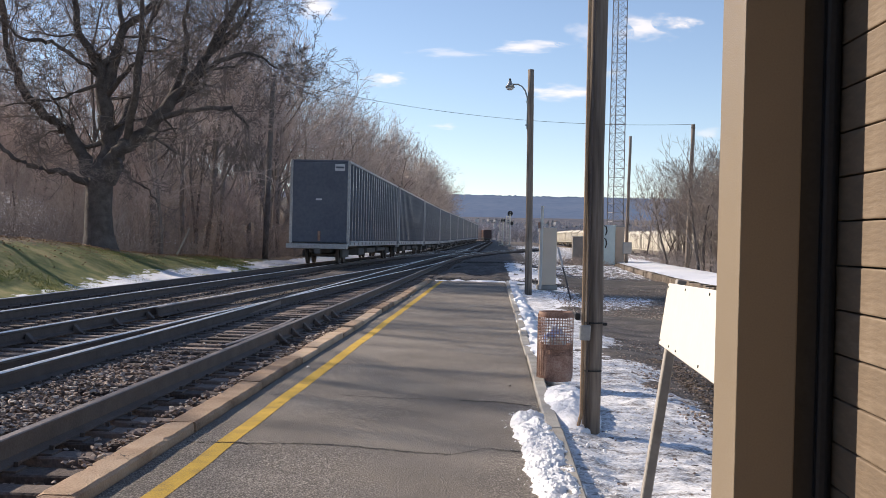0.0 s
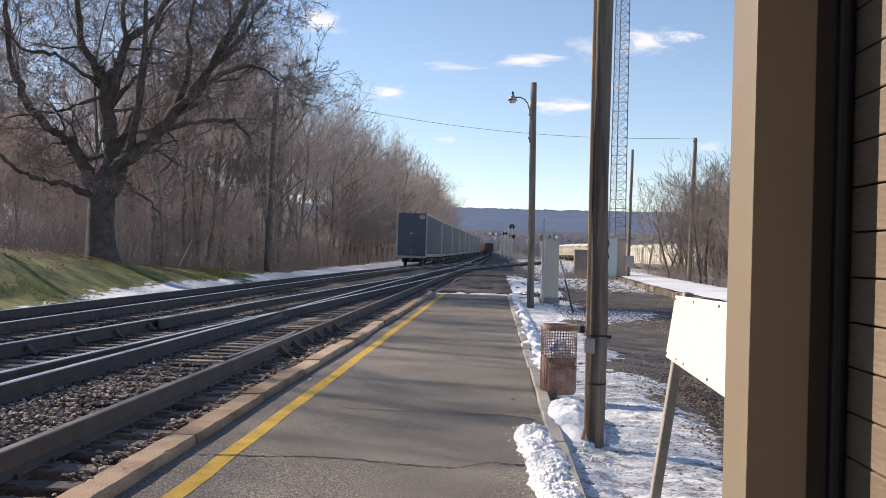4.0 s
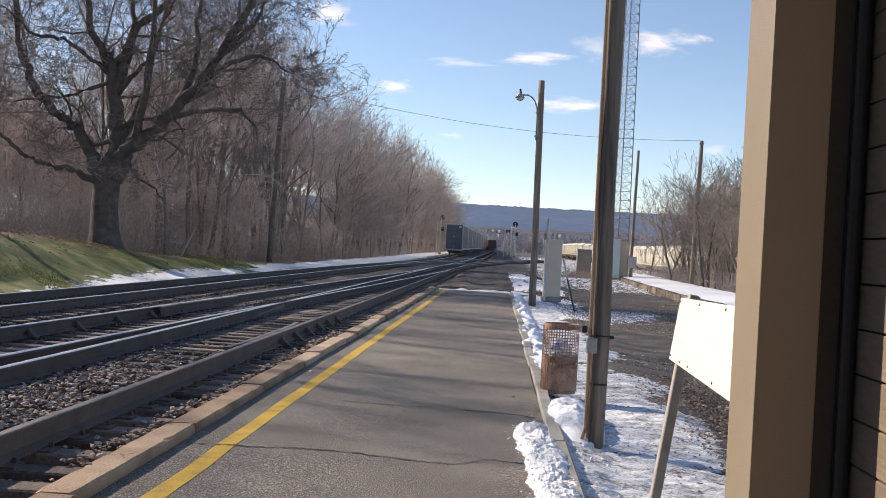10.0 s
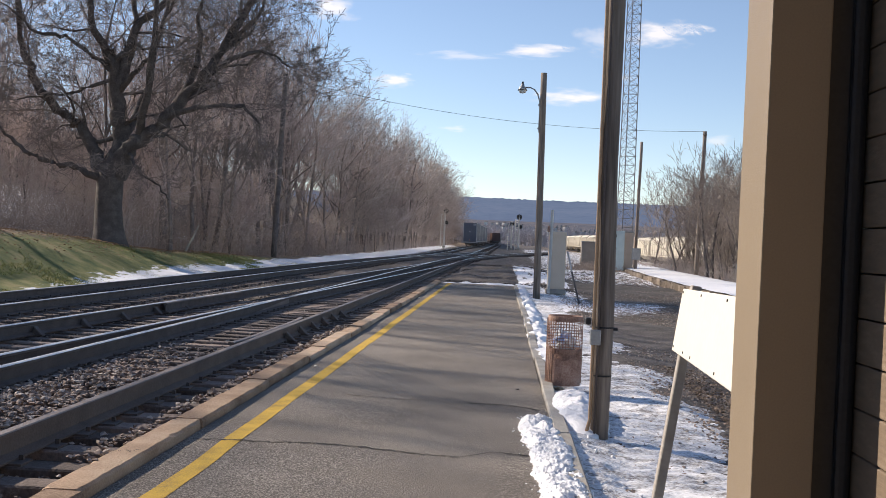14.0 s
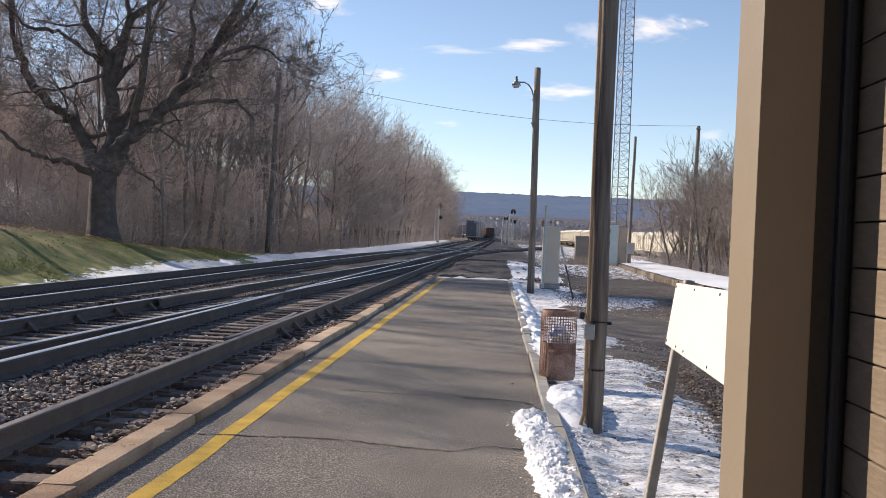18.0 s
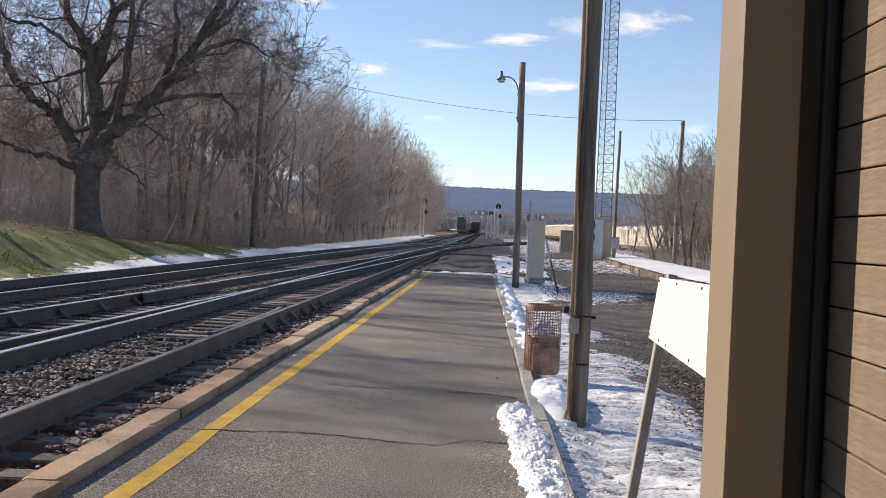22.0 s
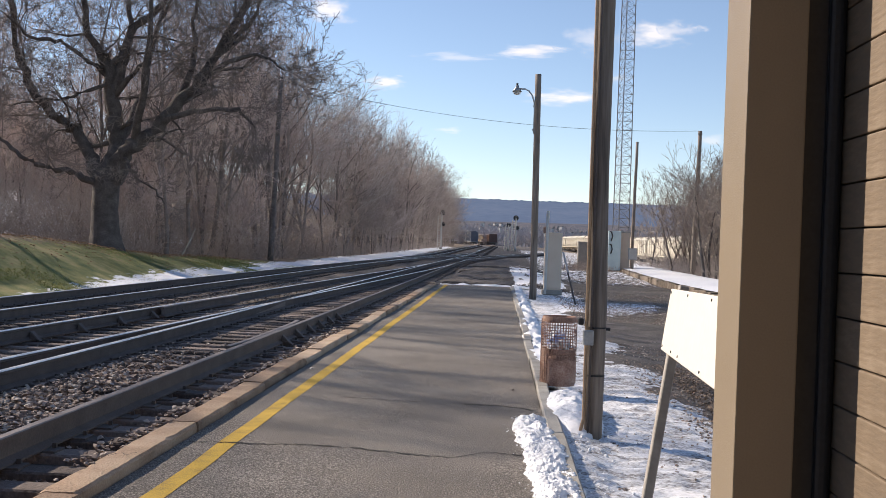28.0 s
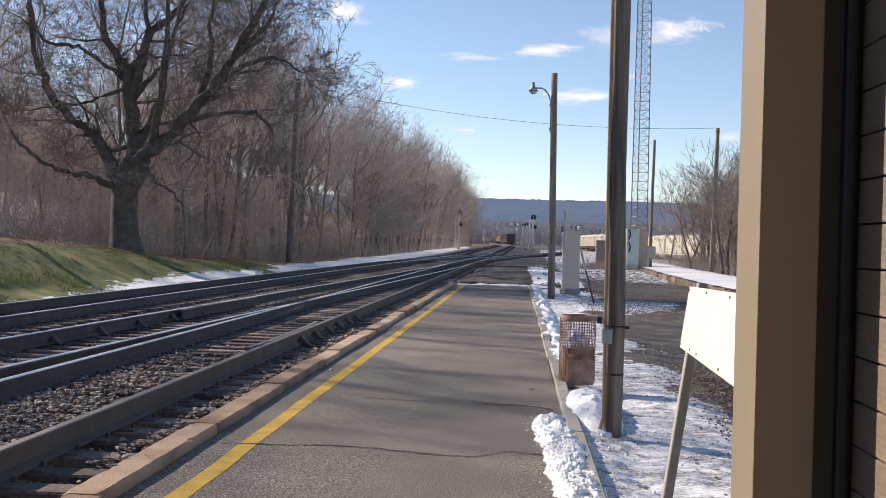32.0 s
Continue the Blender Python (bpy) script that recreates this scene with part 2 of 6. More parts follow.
# ---- building blocks ----
class Geo:
    """Points and faces gathered piece by piece into one mesh."""

    def __init__(self):
        self.v, self.f, self.m = [], [], []

    def add(self, verts, faces, slot=0):
        o = len(self.v)
        self.v.extend(verts)
        self.f.extend([tuple(i + o for i in f) for f in faces])
        self.m.extend([slot] * len(faces))
        return self

    def box(self, lo, hi, slot=0, turn=None):
        (a, b, c), (d, e, f) = lo, hi
        p = [Vector(q) for q in ((a, b, c), (d, b, c), (d, e, c), (a, e, c), (a, b, f), (d, b, f), (d, e, f), (a, e, f))]
        if turn is not None:
            p = [turn @ q for q in p]
        return self.add([tuple(q) for q in p], [(0, 3, 2, 1), (4, 5, 6, 7), (0, 1, 5, 4), (1, 2, 6, 5), (2, 3, 7, 6), (3, 0, 4, 7)], slot)

    def tube(self, pts, radii, sides=8, slot=0, caps=True):
        pts = [Vector(p) for p in pts]
        if not isinstance(radii, (list, tuple)):
            radii = [radii] * len(pts)
        verts, faces = [], []
        for i, p in enumerate(pts):
            d = (pts[min(i + 1, len(pts) - 1)] - pts[max(i - 1, 0)])
            d = d.normalized() if d.length > 1e-9 else Vector((0, 0, 1))
            ref = Vector((1, 0, 0)) if abs(d.x) < 0.8 else Vector((0, 1, 0))
            u = d.cross(ref).normalized()
            w = d.cross(u)
            for k in range(sides):
                a = 2 * math.pi * k / sides
                verts.append(tuple(p + (u * math.cos(a) + w * math.sin(a)) * radii[i]))
        for i in range(len(pts) - 1):
            for k in range(sides):
                a, b = i * sides + k, i * sides + (k + 1) % sides
                faces.append((a, b, b + sides, a + sides))
        if caps:
            faces.append(tuple(range(sides))[::-1])
            faces.append(tuple(range((len(pts) - 1) * sides, len(pts) * sides)))
        return self.add(verts, faces, slot)

    def sweep(self, profile, pts, slots=None, closed=True):
        """Sweeps a profile of (across, up) along points on the ground, with level ends."""
        n, verts, faces, ms = len(profile), [], [], []
        pts = [Vector(p) for p in pts]
        for i, p in enumerate(pts):
            d = pts[min(i + 1, len(pts) - 1)] - pts[max(i - 1, 0)]
            r = Vector((d.y, -d.x, 0)).normalized()
            verts += [tuple(p + r * a + Vector((0, 0, b))) for a, b in profile]
        o = len(self.v)
        self.v.extend(verts)
        for i in range(len(pts) - 1):
            for k in range(n if closed else n - 1):
                a, b = o + i * n + k, o + i * n + (k + 1) % n
                self.f.append((a, a + n, b + n, b))
                self.m.append(slots[k] if slots else 0)
        if closed:
            self.f += [tuple(range(o, o + n)), tuple(range(o + (len(pts) - 1) * n, o + len(pts) * n))[::-1]]
            self.m += [0, 0]
        return self

    def mesh(self, name, mats, smooth=False):
        me = bpy.data.meshes.new(name)
        me.from_pydata([tuple(v) for v in self.v], [], self.f)
        for m in mats if isinstance(mats, (list, tuple)) else [mats]:
            me.materials.append(m)
        me.polygons.foreach_set("material_index", self.m)
        if smooth:
            me.polygons.foreach_set("use_smooth", [True] * len(self.f))
        me.update()
        return me


def bevelled(geo, name, mats, width=0.01, segments=1):
    me = geo.mesh(name, mats)
    bm = bmesh.new()
    bm.from_mesh(me)
    bmesh.ops.bevel(bm, geom=bm.edges[:], offset=width, segments=segments, affect="EDGES", profile=0.6)
    bm.to_mesh(me)
    bm.free()
    return me


def part(name, me, parent, label="", at=None):
    ob = new(name, me)
    ob.parent = parent
    if at is not None:
        ob.matrix_basis = at
    if label:
        tagged(ob, label)
    return ob


def thing(name, label, category, m=None, group="", kind="", data=None):
    ob = new(name, data)
    if m is not None:
        ob.matrix_basis = m
    return tagged(ob, label, category, group, kind)


def smooth_step(a, b, x):
    t = np.clip((np.asarray(x, float) - a) / (b - a), 0, 1)
    return t * t * (3 - 2 * t)


# ---- the lie of the land ----
def rise(y):
    """The line climbs gently in the distance."""
    return 0.0055 * np.maximum(0, np.asarray(y, float) - 115) * smooth_step(90, 200, y)


def bend(y):
    """The line bears slightly to the right, then bends to the left far off."""
    y = np.asarray(y, float)
    return 0.0075 * np.maximum(0, y - 54) - np.maximum(0, y - 330) ** 2 / 2200.0


RAIL_Z, GAUGE = 0.24, 1.505
X_NEAR, X_FAR = -3.94, -9.0


def far_line(y):
    return X_FAR + bend(y) - np.maximum(0, np.asarray(y, float) - 440) ** 2 / 300


def near_line(y):
    return X_NEAR + bend(y) * smooth_step(60, 140, y)


def wave(x, y, s, seed=0.0):
    return np.array([noise.noise((a * s, b * s, seed)) for a, b in zip(np.ravel(x), np.ravel(y))]).reshape(np.shape(x))


def bank_height(y):
    return 1.42 - 0.9 * smooth_step(33, 56, y) - 0.5 * smooth_step(54, 76, y)


def land(x, y):
    """Height of the ground."""
    x, y = np.asarray(x, float), np.asarray(y, float)
    z = np.full(np.broadcast(x, y).shape, -0.03) + 0 * x + 0 * y
    b = bend(y) * smooth_step(60, 140, y)
    xs = x - b
    z = z - 0.12 * smooth_step(-10.6, -11.6, xs)
    z = z + (bank_height(y) + 0.1) * smooth_step(-12.2, -17.0, xs)
    z = z + 5.0 * smooth_step(-19, -44, xs) + 24 * smooth_step(-45, -130, xs)
    z = z - 0.06 * smooth_step(0.2, 1.0, xs) * smooth_step(70, 40, y)
    z = z - 0.10 * smooth_step(1.8, 3.0, xs)
    z = z - 0.6 * smooth_step(13, 26, xs)
    far = rise(y) * (1 - smooth_step(10, 40, xs) * 0.6)
    return z + far


# ground sheet: fine near the platform, wide steps to the horizon
def steps(spans):
    out = [spans[0][0]]
    for a, b, s in spans:
        n = max(1, round((b - a) / s))
        out += [a + (b - a) * i / n for i in range(1, n + 1)]
    return np.array(out)


gx = steps([(-2600, -400, 400), (-400, -100, 50), (-100, -30, 6), (-30, -18, 1.0), (-18, -11, 0.35), (-11, -2, 0.3), (-2, 0, 0.5), (0, 4, 0.25), (4, 14, 0.5), (14, 40, 2), (40, 120, 10), (120, 600, 60), (600, 2600, 400)])
gy = steps([(-60, -10, 10), (-10, 4, 1.0), (4, 60, 0.4), (60, 130, 1.0), (130, 360, 4), (360, 700, 20), (700, 1500, 80), (1500, 3500, 400)])
X, Y = np.meshgrid(gx, gy)
Z = land(X, Y)
near = (np.abs(X) < 120) & (Y < 400)
mounds = smooth_step(43.5, 47, Y) * smooth_step(88, 60, Y) * smooth_step(-2.6, -1.6, X) * smooth_step(4.5, 2.0, X)
bumps = np.zeros_like(Z)
bumps[near] = 0.05 * wave(X[near], Y[near], 0.8, 3.1) + 0.10 * wave(X[near], Y[near], 0.17, 7.7)
calm = smooth_step(-10.8, -12.5, X) + smooth_step(1.0, 3.0, X) + smooth_step(44, 52, Y)
Z = Z + bumps * np.clip(calm, 0.12, 1)
Z = Z + np.where(mounds > 0, mounds * (0.10 + 0.30 * wave(X, np.where(mounds > 0, Y, 0), 0.45, 12.1) + 0.12 * wave(X, np.where(mounds > 0, Y, 0), 1.4, 2.1)), 0)
nx, ny = len(gx), len(gy)
verts = np.stack([X, Y, Z], -1).reshape(-1, 3)
quads = [(j * nx + i, j * nx + i + 1, (j + 1) * nx + i + 1, (j + 1) * nx + i) for j in range(ny - 1) for i in range(nx - 1)]
me = bpy.data.meshes.new("ground")
me.from_pydata(verts.tolist(), [], quads)
me.polygons.foreach_set("use_smooth", [True] * len(quads))
XS = X - bend(Y) * smooth_step(60, 140, Y)
grass = smooth_step(-11.7, -12.8, XS) * smooth_step(-17.0, -14.9, XS) * smooth_step(80, 58, Y)
snow_left = np.exp(-((XS + 12.1 + 0.025 * (Y - 30)) / (0.85 + 0.018 * np.maximum(Y - 20, 0))) ** 2) * (0.61 + 0.38 * smooth_step(22, 48, Y)) * smooth_step(330, 260, Y)
snow_right = 0.62 * smooth_step(0.4, 0.8, XS) * smooth_step(5.2, 3.0, XS + 2.2 * smooth_step(33, 27, Y)) * smooth_step(110, 70, Y) * smooth_step(16, 24, Y)
snow_yard = 0.50 * smooth_step(1, 4, XS) * smooth_step(45, 60, Y) * smooth_step(330, 240, Y) * smooth_step(60, 30, XS)
road = smooth_step(2.6, 3.4, XS) * smooth_step(9.5, 8.3, XS) * smooth_step(120, 90, Y) * smooth_step(20, 26, Y)
snow_road = 0.80 * np.exp(-((Y - 34 - 1.1 * (XS - 3.6)) / 4.2) ** 2) * smooth_step(2.2, 2.9, XS) * smooth_step(6.6, 4.2, XS)
snow_woods = 0.52 * smooth_step(-22, -26, XS) * smooth_step(-60, -40, XS) * smooth_step(110, 80, Y) * smooth_step(30, 45, Y)
litter = smooth_step(-14.4, -16.6, XS) + smooth_step(62, 78, Y) * smooth_step(-13.0, -15.0, XS) + smooth_step(10.5, 12, XS)
for key, val in (("grass", grass), ("snow", np.maximum.reduce([snow_left, snow_right * (1 - 0.6 * road), snow_yard, snow_road, snow_woods])), ("road", road), ("litter", np.clip(litter, 0, 1))):
    at = me.attributes.new(key, "FLOAT", "POINT")
    at.data.foreach_set("value", np.ascontiguousarray(val.reshape(-1), dtype=np.float32))


def ground_material():
    m = bpy.data.materials.new("ground_cover")
    m.use_nodes = True
    N, L = m.node_tree.nodes, m.node_tree.links
    bsdf = N["Principled BSDF"]
    tc = N.new("ShaderNodeTexCoord")

    def tex(scale, detail=6.0):
        n = N.new("ShaderNodeTexNoise")
        n.inputs["Scale"].default_value, n.inputs["Detail"].default_value = scale, detail
        n.inputs["Roughness"].default_value = 0.62
        L.new(tc.outputs["Object"], n.inputs["Vector"])
        return n.outputs["Fac"]

    def ramp(fac, cols, lo=0.35, hi=0.65):
        r = N.new("ShaderNodeValToRGB")
        e = r.color_ramp.elements
        e[0].position, e[1].position = lo, hi
        e[0].color, e[1].color = (*cols[0], 1), (*cols[-1], 1)
        for i, c in enumerate(cols[1:-1], 1):
            e.new(lo + (hi - lo) * i / (len(cols) - 1)).color = (*c, 1)
        L.new(fac, r.inputs["Fac"])
        return r.outputs["Color"]

    def math_node(op, a, b):
        n = N.new("ShaderNodeMath")
        n.operation = op
        for i, q in enumerate((a, b)):
            if isinstance(q, (int, float)):
                n.inputs[i].default_value = q
            else:
                L.new(q, n.inputs[i])
        return n.outputs[0]

    def masked(key, grain, sharp):
        a = N.new("ShaderNodeAttribute")
        a.attribute_name = key
        s = math_node("ADD", a.outputs["Fac"], math_node("MULTIPLY", math_node("SUBTRACT", grain, 0.5), 1.5))
        n = N.new("ShaderNodeMapRange")
        n.interpolation_type = "SMOOTHSTEP"
        n.inputs["From Min"].default_value, n.inputs["From Max"].default_value = 0.5 - sharp, 0.5 + sharp
        L.new(s, n.inputs["Value"])
        return n.outputs["Result"]

    def mix(fac, a, b):
        n = N.new("ShaderNodeMix")
        n.data_type = "RGBA"
        L.new(fac, n.inputs[0])
        L.new(a, n.inputs[6])
        L.new(b, n.inputs[7])
        return n.outputs[2]

    fine, mid, wide = tex(28), tex(3.5), tex(0.35)
    patch = math_node("ADD", math_node("MULTIPLY", fine, 0.5), math_node("MULTIPLY", tex(1.3, 8.0), 0.5))
    ballast = ramp(patch, [(0.045, 0.04, 0.037), (0.115, 0.102, 0.094), (0.24, 0.212, 0.192)])
    green = ramp(tex(0.9, 9.0), [(0.075, 0.112, 0.045), (0.18, 0.192, 0.072), (0.33, 0.285, 0.135)])
    leaf = ramp(mid, [(0.09, 0.068, 0.05), (0.18, 0.135, 0.095), (0.30, 0.225, 0.155)])
    tar = ramp(patch, [(0.05, 0.045, 0.041), (0.105, 0.094, 0.084), (0.20, 0.178, 0.158)])
    white = ramp(mid, [(0.78, 0.80, 0.85), (0.90, 0.91, 0.93)])
    col = mix(masked("road", mid, 0.15), ballast, tar)
    col = mix(masked("litter", mid, 0.2), col, leaf)
    col = mix(masked("grass", mid, 0.25), col, green)
    streak = N.new("ShaderNodeTexNoise")
    streak.inputs["Scale"].default_value, streak.inputs["Detail"].default_value, streak.inputs["Roughness"].default_value = 2.3, 8.0, 0.66
    along = N.new("ShaderNodeVectorMath")
    along.operation = "MULTIPLY"
    along.inputs[1].default_value = (1.7, 0.6, 1.7)
    L.new(tc.outputs["Object"], along.inputs[0])
    L.new(along.outputs[0], streak.inputs["Vector"])
    col = mix(masked("snow", streak.outputs["Fac"], 0.06), col, white)
    L.new(col, bsdf.inputs["Base Color"])
    bsdf.inputs["Roughness"].default_value = 0.9
    bsdf.inputs["Specular IOR Level"].default_value = 0.25
    b = N.new("ShaderNodeBump")
    b.inputs["Strength"].default_value, b.inputs["Distance"].default_value = 0.6, 0.05
    L.new(fine, b.inputs["Height"])
    L.new(b.outputs["Normal"], bsdf.inputs["Normal"])
    return m


me.materials.append(ground_material())
tagged(new("ground", me), "dark ballast, grass bank, leaf litter and patchy snow", "ground", kind="structure")


# ---- platform ----
platform = thing("pavement", "low grey asphalt station platform with cracks and a yellow edge line", "platform", kind="structure")
g = Geo()
px_ = steps([(-2.385, 0.47, 0.12)])
py_ = steps([(-8, 4, 0.6), (4, 20, 0.2), (20, 42.3, 0.5)])
top = [(x, y, 0.012 * noise.noise((x * 0.7, y * 0.35, 5)) + 0.004 * noise.noise((x * 3, y * 3, 9))) for y in py_ for x in px_]
n = len(px_)
g.add(top, [(j * n + i, j * n + i + 1, (j + 1) * n + i + 1, (j + 1) * n + i) for j in range(len(py_) - 1) for i in range(n - 1)])
g.box((-2.38, -8, -0.3), (0.465, 42.28, -0.02))
part("slab", g.mesh("slab", ASPHALT, True), platform)


def top_height(x, y):
    return 0.012 * noise.noise((x * 0.7, y * 0.35, 5)) + 0.004 * noise.noise((x * 3, y * 3, 9))


g = Geo()
ys = steps([(-8, 42.0, 0.25)])
vs = []
for y in ys:
    w = 0.012 * noise.noise((y * 0.9, 1, 2))
    vs += [(-2.105 + w + 0.004 * noise.noise((y * 7, 4, 2)), y, top_height(-2.1, y) + (0.005 if y < 4 else 0.003)), (-1.965 + w + 0.004 * noise.noise((y * 7, 8, 2)), y, top_height(-1.97, y) + (0.005 if y < 4 else 0.003))]
g.add(vs, [(2 * i, 2 * i + 1, 2 * i + 3, 2 * i + 2) for i in range(len(ys) - 1)])
part("edge_line", g.mesh("edge_line", YELLOW), platform, "worn yellow painted safety line")

CRACK = material("crack", [(0.02, 0.019, 0.018), (0.04, 0.037, 0.034)], 0.95, 6, 60, 0.0)


def crack(pts, width, seed, lift=0.0, label="dark irregular crack in the asphalt"):
    q, g, vs = random.Random(seed), Geo(), []
    dense = []
    for (x0, y0), (x1, y1) in zip(pts, pts[1:]):
        for k in range(14):
            t = k / 14
            dense.append((x0 + (x1 - x0) * t + q.gauss(0, 0.008), y0 + (y1 - y0) * t + q.gauss(0, 0.014)))
    for x, y in dense:
        w = width * q.uniform(0.3, 1.2)
        vs += [(x, y - w, (lift or top_height(x, y)) + 0.005), (x, y + w, (lift or top_height(x, y)) + 0.005)]
    g.add(vs, [(2 * i, 2 * i + 2, 2 * i + 3, 2 * i + 1) for i in range(len(dense) - 1)])
    part("crack", g.mesh("crack", CRACK), platform, label)


crack([(-2.35, 8.15), (-2.02, 8.16), (-1.52, 8.22), (-1.07, 8.18), (-0.62, 8.03), (-0.28, 7.96), (-0.03, 8.22), (0.32, 8.14)], 0.015, 1)
crack([(-1.54, 10.8), (-1.07, 10.67), (-0.61, 10.72)], 0.013, 2)
crack([(-0.3, 10.65), (0.07, 10.67), (0.42, 10.42)], 0.022, 3)
crack([(-0.7, 14.2), (-0.2, 14.3), (0.4, 14.1)], 0.008, 4)
for k, (y, w) in enumerate(((7.05, 0.006), (10.9, 0.004), (17.4, 0.006))):
    crack([(-2.60, y), (-2.52, y + 0.12), (-2.46, y + 0.05), (-2.42, y + 0.22)], w, 20 + k, 0.085, "dark split in the kerb")
crack([(-1.3, 17.6), (-0.4, 17.4), (0.45, 17.7)], 0.008, 5)

# edge kerb of short weathered blocks along the track
rnd = random.Random(4)
y = -6.0
while y < 42:
    length = rnd.choice((1.25, 2.4, 2.4, 2.5))
    b = min(y + length, 42.2)
    g, n = Geo(), max(8, round((b - y) / 0.10))
    vs = []
    for k in range(n + 1):
        d = (b - y - 0.02) * k / n
        chip = [rnd.uniform(0, 0.006) + (rnd.random() < (0.2 if k in (0, n) else 0.11)) * rnd.uniform(0.008, 0.034) for _ in range(4)]
        h = 0.08 + rnd.uniform(-0.003, 0.002)
        vs += [(-0.12, d, -0.30), (-0.12 + 0.4 * chip[0], d, h - 0.018 - chip[0]), (-0.104 + chip[1], d, h), (0.104 - chip[2], d, h), (0.12 - 0.4 * chip[3], d, h - 0.018 - chip[3]), (0.12, d, -0.30)]
    g.add(vs, [(6 * k + i, 6 * k + 6 + i, 6 * k + 7 + i, 6 * k + 1 + i) for k in range(n) for i in range(5)] + [(0, 1, 2, 3, 4, 5), tuple(6 * n + i for i in (5, 4, 3, 2, 1, 0))])
    part("kerb_block", g.mesh("kerb_block", KERB), platform,
         at=pose(-2.51 + rnd.uniform(-0.018, 0.018), y, rnd.uniform(-0.016, 0.010), 0, rnd.uniform(-1.5, 1.5), rnd.uniform(-0.35, 0.35)))
    y = b
y = -6.0
while y < 42:
    b = min(y + 3.0, 42.2)
    g = Geo().box((-0.065, 0, -0.30), (0.065, b - y - 0.015, 0.045))
    part("side_kerb", bevelled(g, "side_kerb", CONCRETE, 0.012), platform, at=pose(0.54 + rnd.uniform(-0.01, 0.01), y, rnd.uniform(-0.01, 0.01), 0, 0, rnd.uniform(-0.2, 0.2)))
    y = b


# ---- railway ----
def line_points(f, a, b, step):
    return [(float(f(y)), float(y), float(RAIL_Z + rise(y))) for y in steps([(a, b, step)])]


RAIL_PROFILE = [(-0.075, -0.186), (0.075, -0.186), (0.075, -0.172), (0.012, -0.145), (0.012, -0.045), (0.037, -0.034), (0.037, -0.008), (0.030, 0.0), (-0.030, 0.0), (-0.037, -0.008), (-0.037, -0.034), (-0.012, -0.045), (-0.012, -0.145), (-0.075, -0.172)]
RAIL_SLOTS = [0, 0, 0, 0, 0, 0, 1, 1, 1, 0, 0, 0, 0, 0]


def rail(parent, f, a, b, step=2.0, label="", name="rail"):
    g = Geo().sweep(RAIL_PROFILE, line_points(f, a, b, step), RAIL_SLOTS)
    return part(name, g.mesh(name, [RAIL_SIDE, RAIL_DULL if name == "guard_rail" else RAIL_TOP]), parent, label)


def tie_mesh(length):
    return bevelled(Geo().box((-length / 2, -0.115, -0.17), (length / 2, 0.115, 0)), "tie", TIE, 0.012)


TIE_STD = tie_mesh(2.62)
PLATE = Geo().box((-0.17, -0.09, 0), (0.17, 0.09, 0.016)).box((-0.13, -0.06, 0.016), (-0.10, -0.035, 0.05)).box((0.10, 0.035, 0.016), (0.13, 0.06, 0.05)).mesh("tie_plate", RAIL_SIDE)
TIE_TOP = RAIL_Z - 0.186 - 0.014


def railway(name, label, f, a, b, near_a, near_b, spacing=0.52, dull=False):
    tr = thing(name, label, "railway track", kind="structure")
    for s in (-1, 1):
        ob = rail(tr, lambda y, s=s: f(y) + s * GAUGE / 2, a, b, 2.0 if b < 150 else 4.0)
        if dull and s > 0:
            ob.data.materials[1] = RAIL_DULL
    rest, r = Geo(), random.Random(8)
    y = a
    while y < b:
        slope = math.atan(float(f(y + 0.5) - f(y - 0.5)))
        m = pose(float(f(y)) + r.uniform(-0.03, 0.03), y + r.uniform(-0.03, 0.03), float(TIE_TOP + rise(y)) + r.uniform(-0.012, 0.004), 0, 0, -math.degrees(slope) + r.uniform(-1.2, 1.2))
        if near_a <= y <= near_b:
            t = part("tie", TIE_STD, tr, at=m)
            for s in (-1, 1):
                part("tie_plate", PLATE, t, at=pose(s * GAUGE / 2, 0, 0))
        else:
            rest.box((-1.3, -0.115, -0.17), (1.3, 0.115, 0), 0, m)
        y += spacing
    ob = part("far_ties", rest.mesh("far_ties", TIE), tr)
    tagged(ob, kind="stuff")
    return tr


railway("near_track", "main line track with dark ties and shiny worn rails", near_line, -14, 560, 3, 48, dull=True)
railway("far_track", "second main line track beyond dark ballast", far_line, -14, 700, 14, 44)


def turnout_line(y):
    """Middle of the track that leaves the near line to the left, towards the viewer."""
    y = np.asarray(y, float)
    d = np.where(y > 54, np.maximum(0, 80 - y) ** 2 * 0.000665, 0.45 + 0.0345 * (54 - y))
    return near_line(y) - d


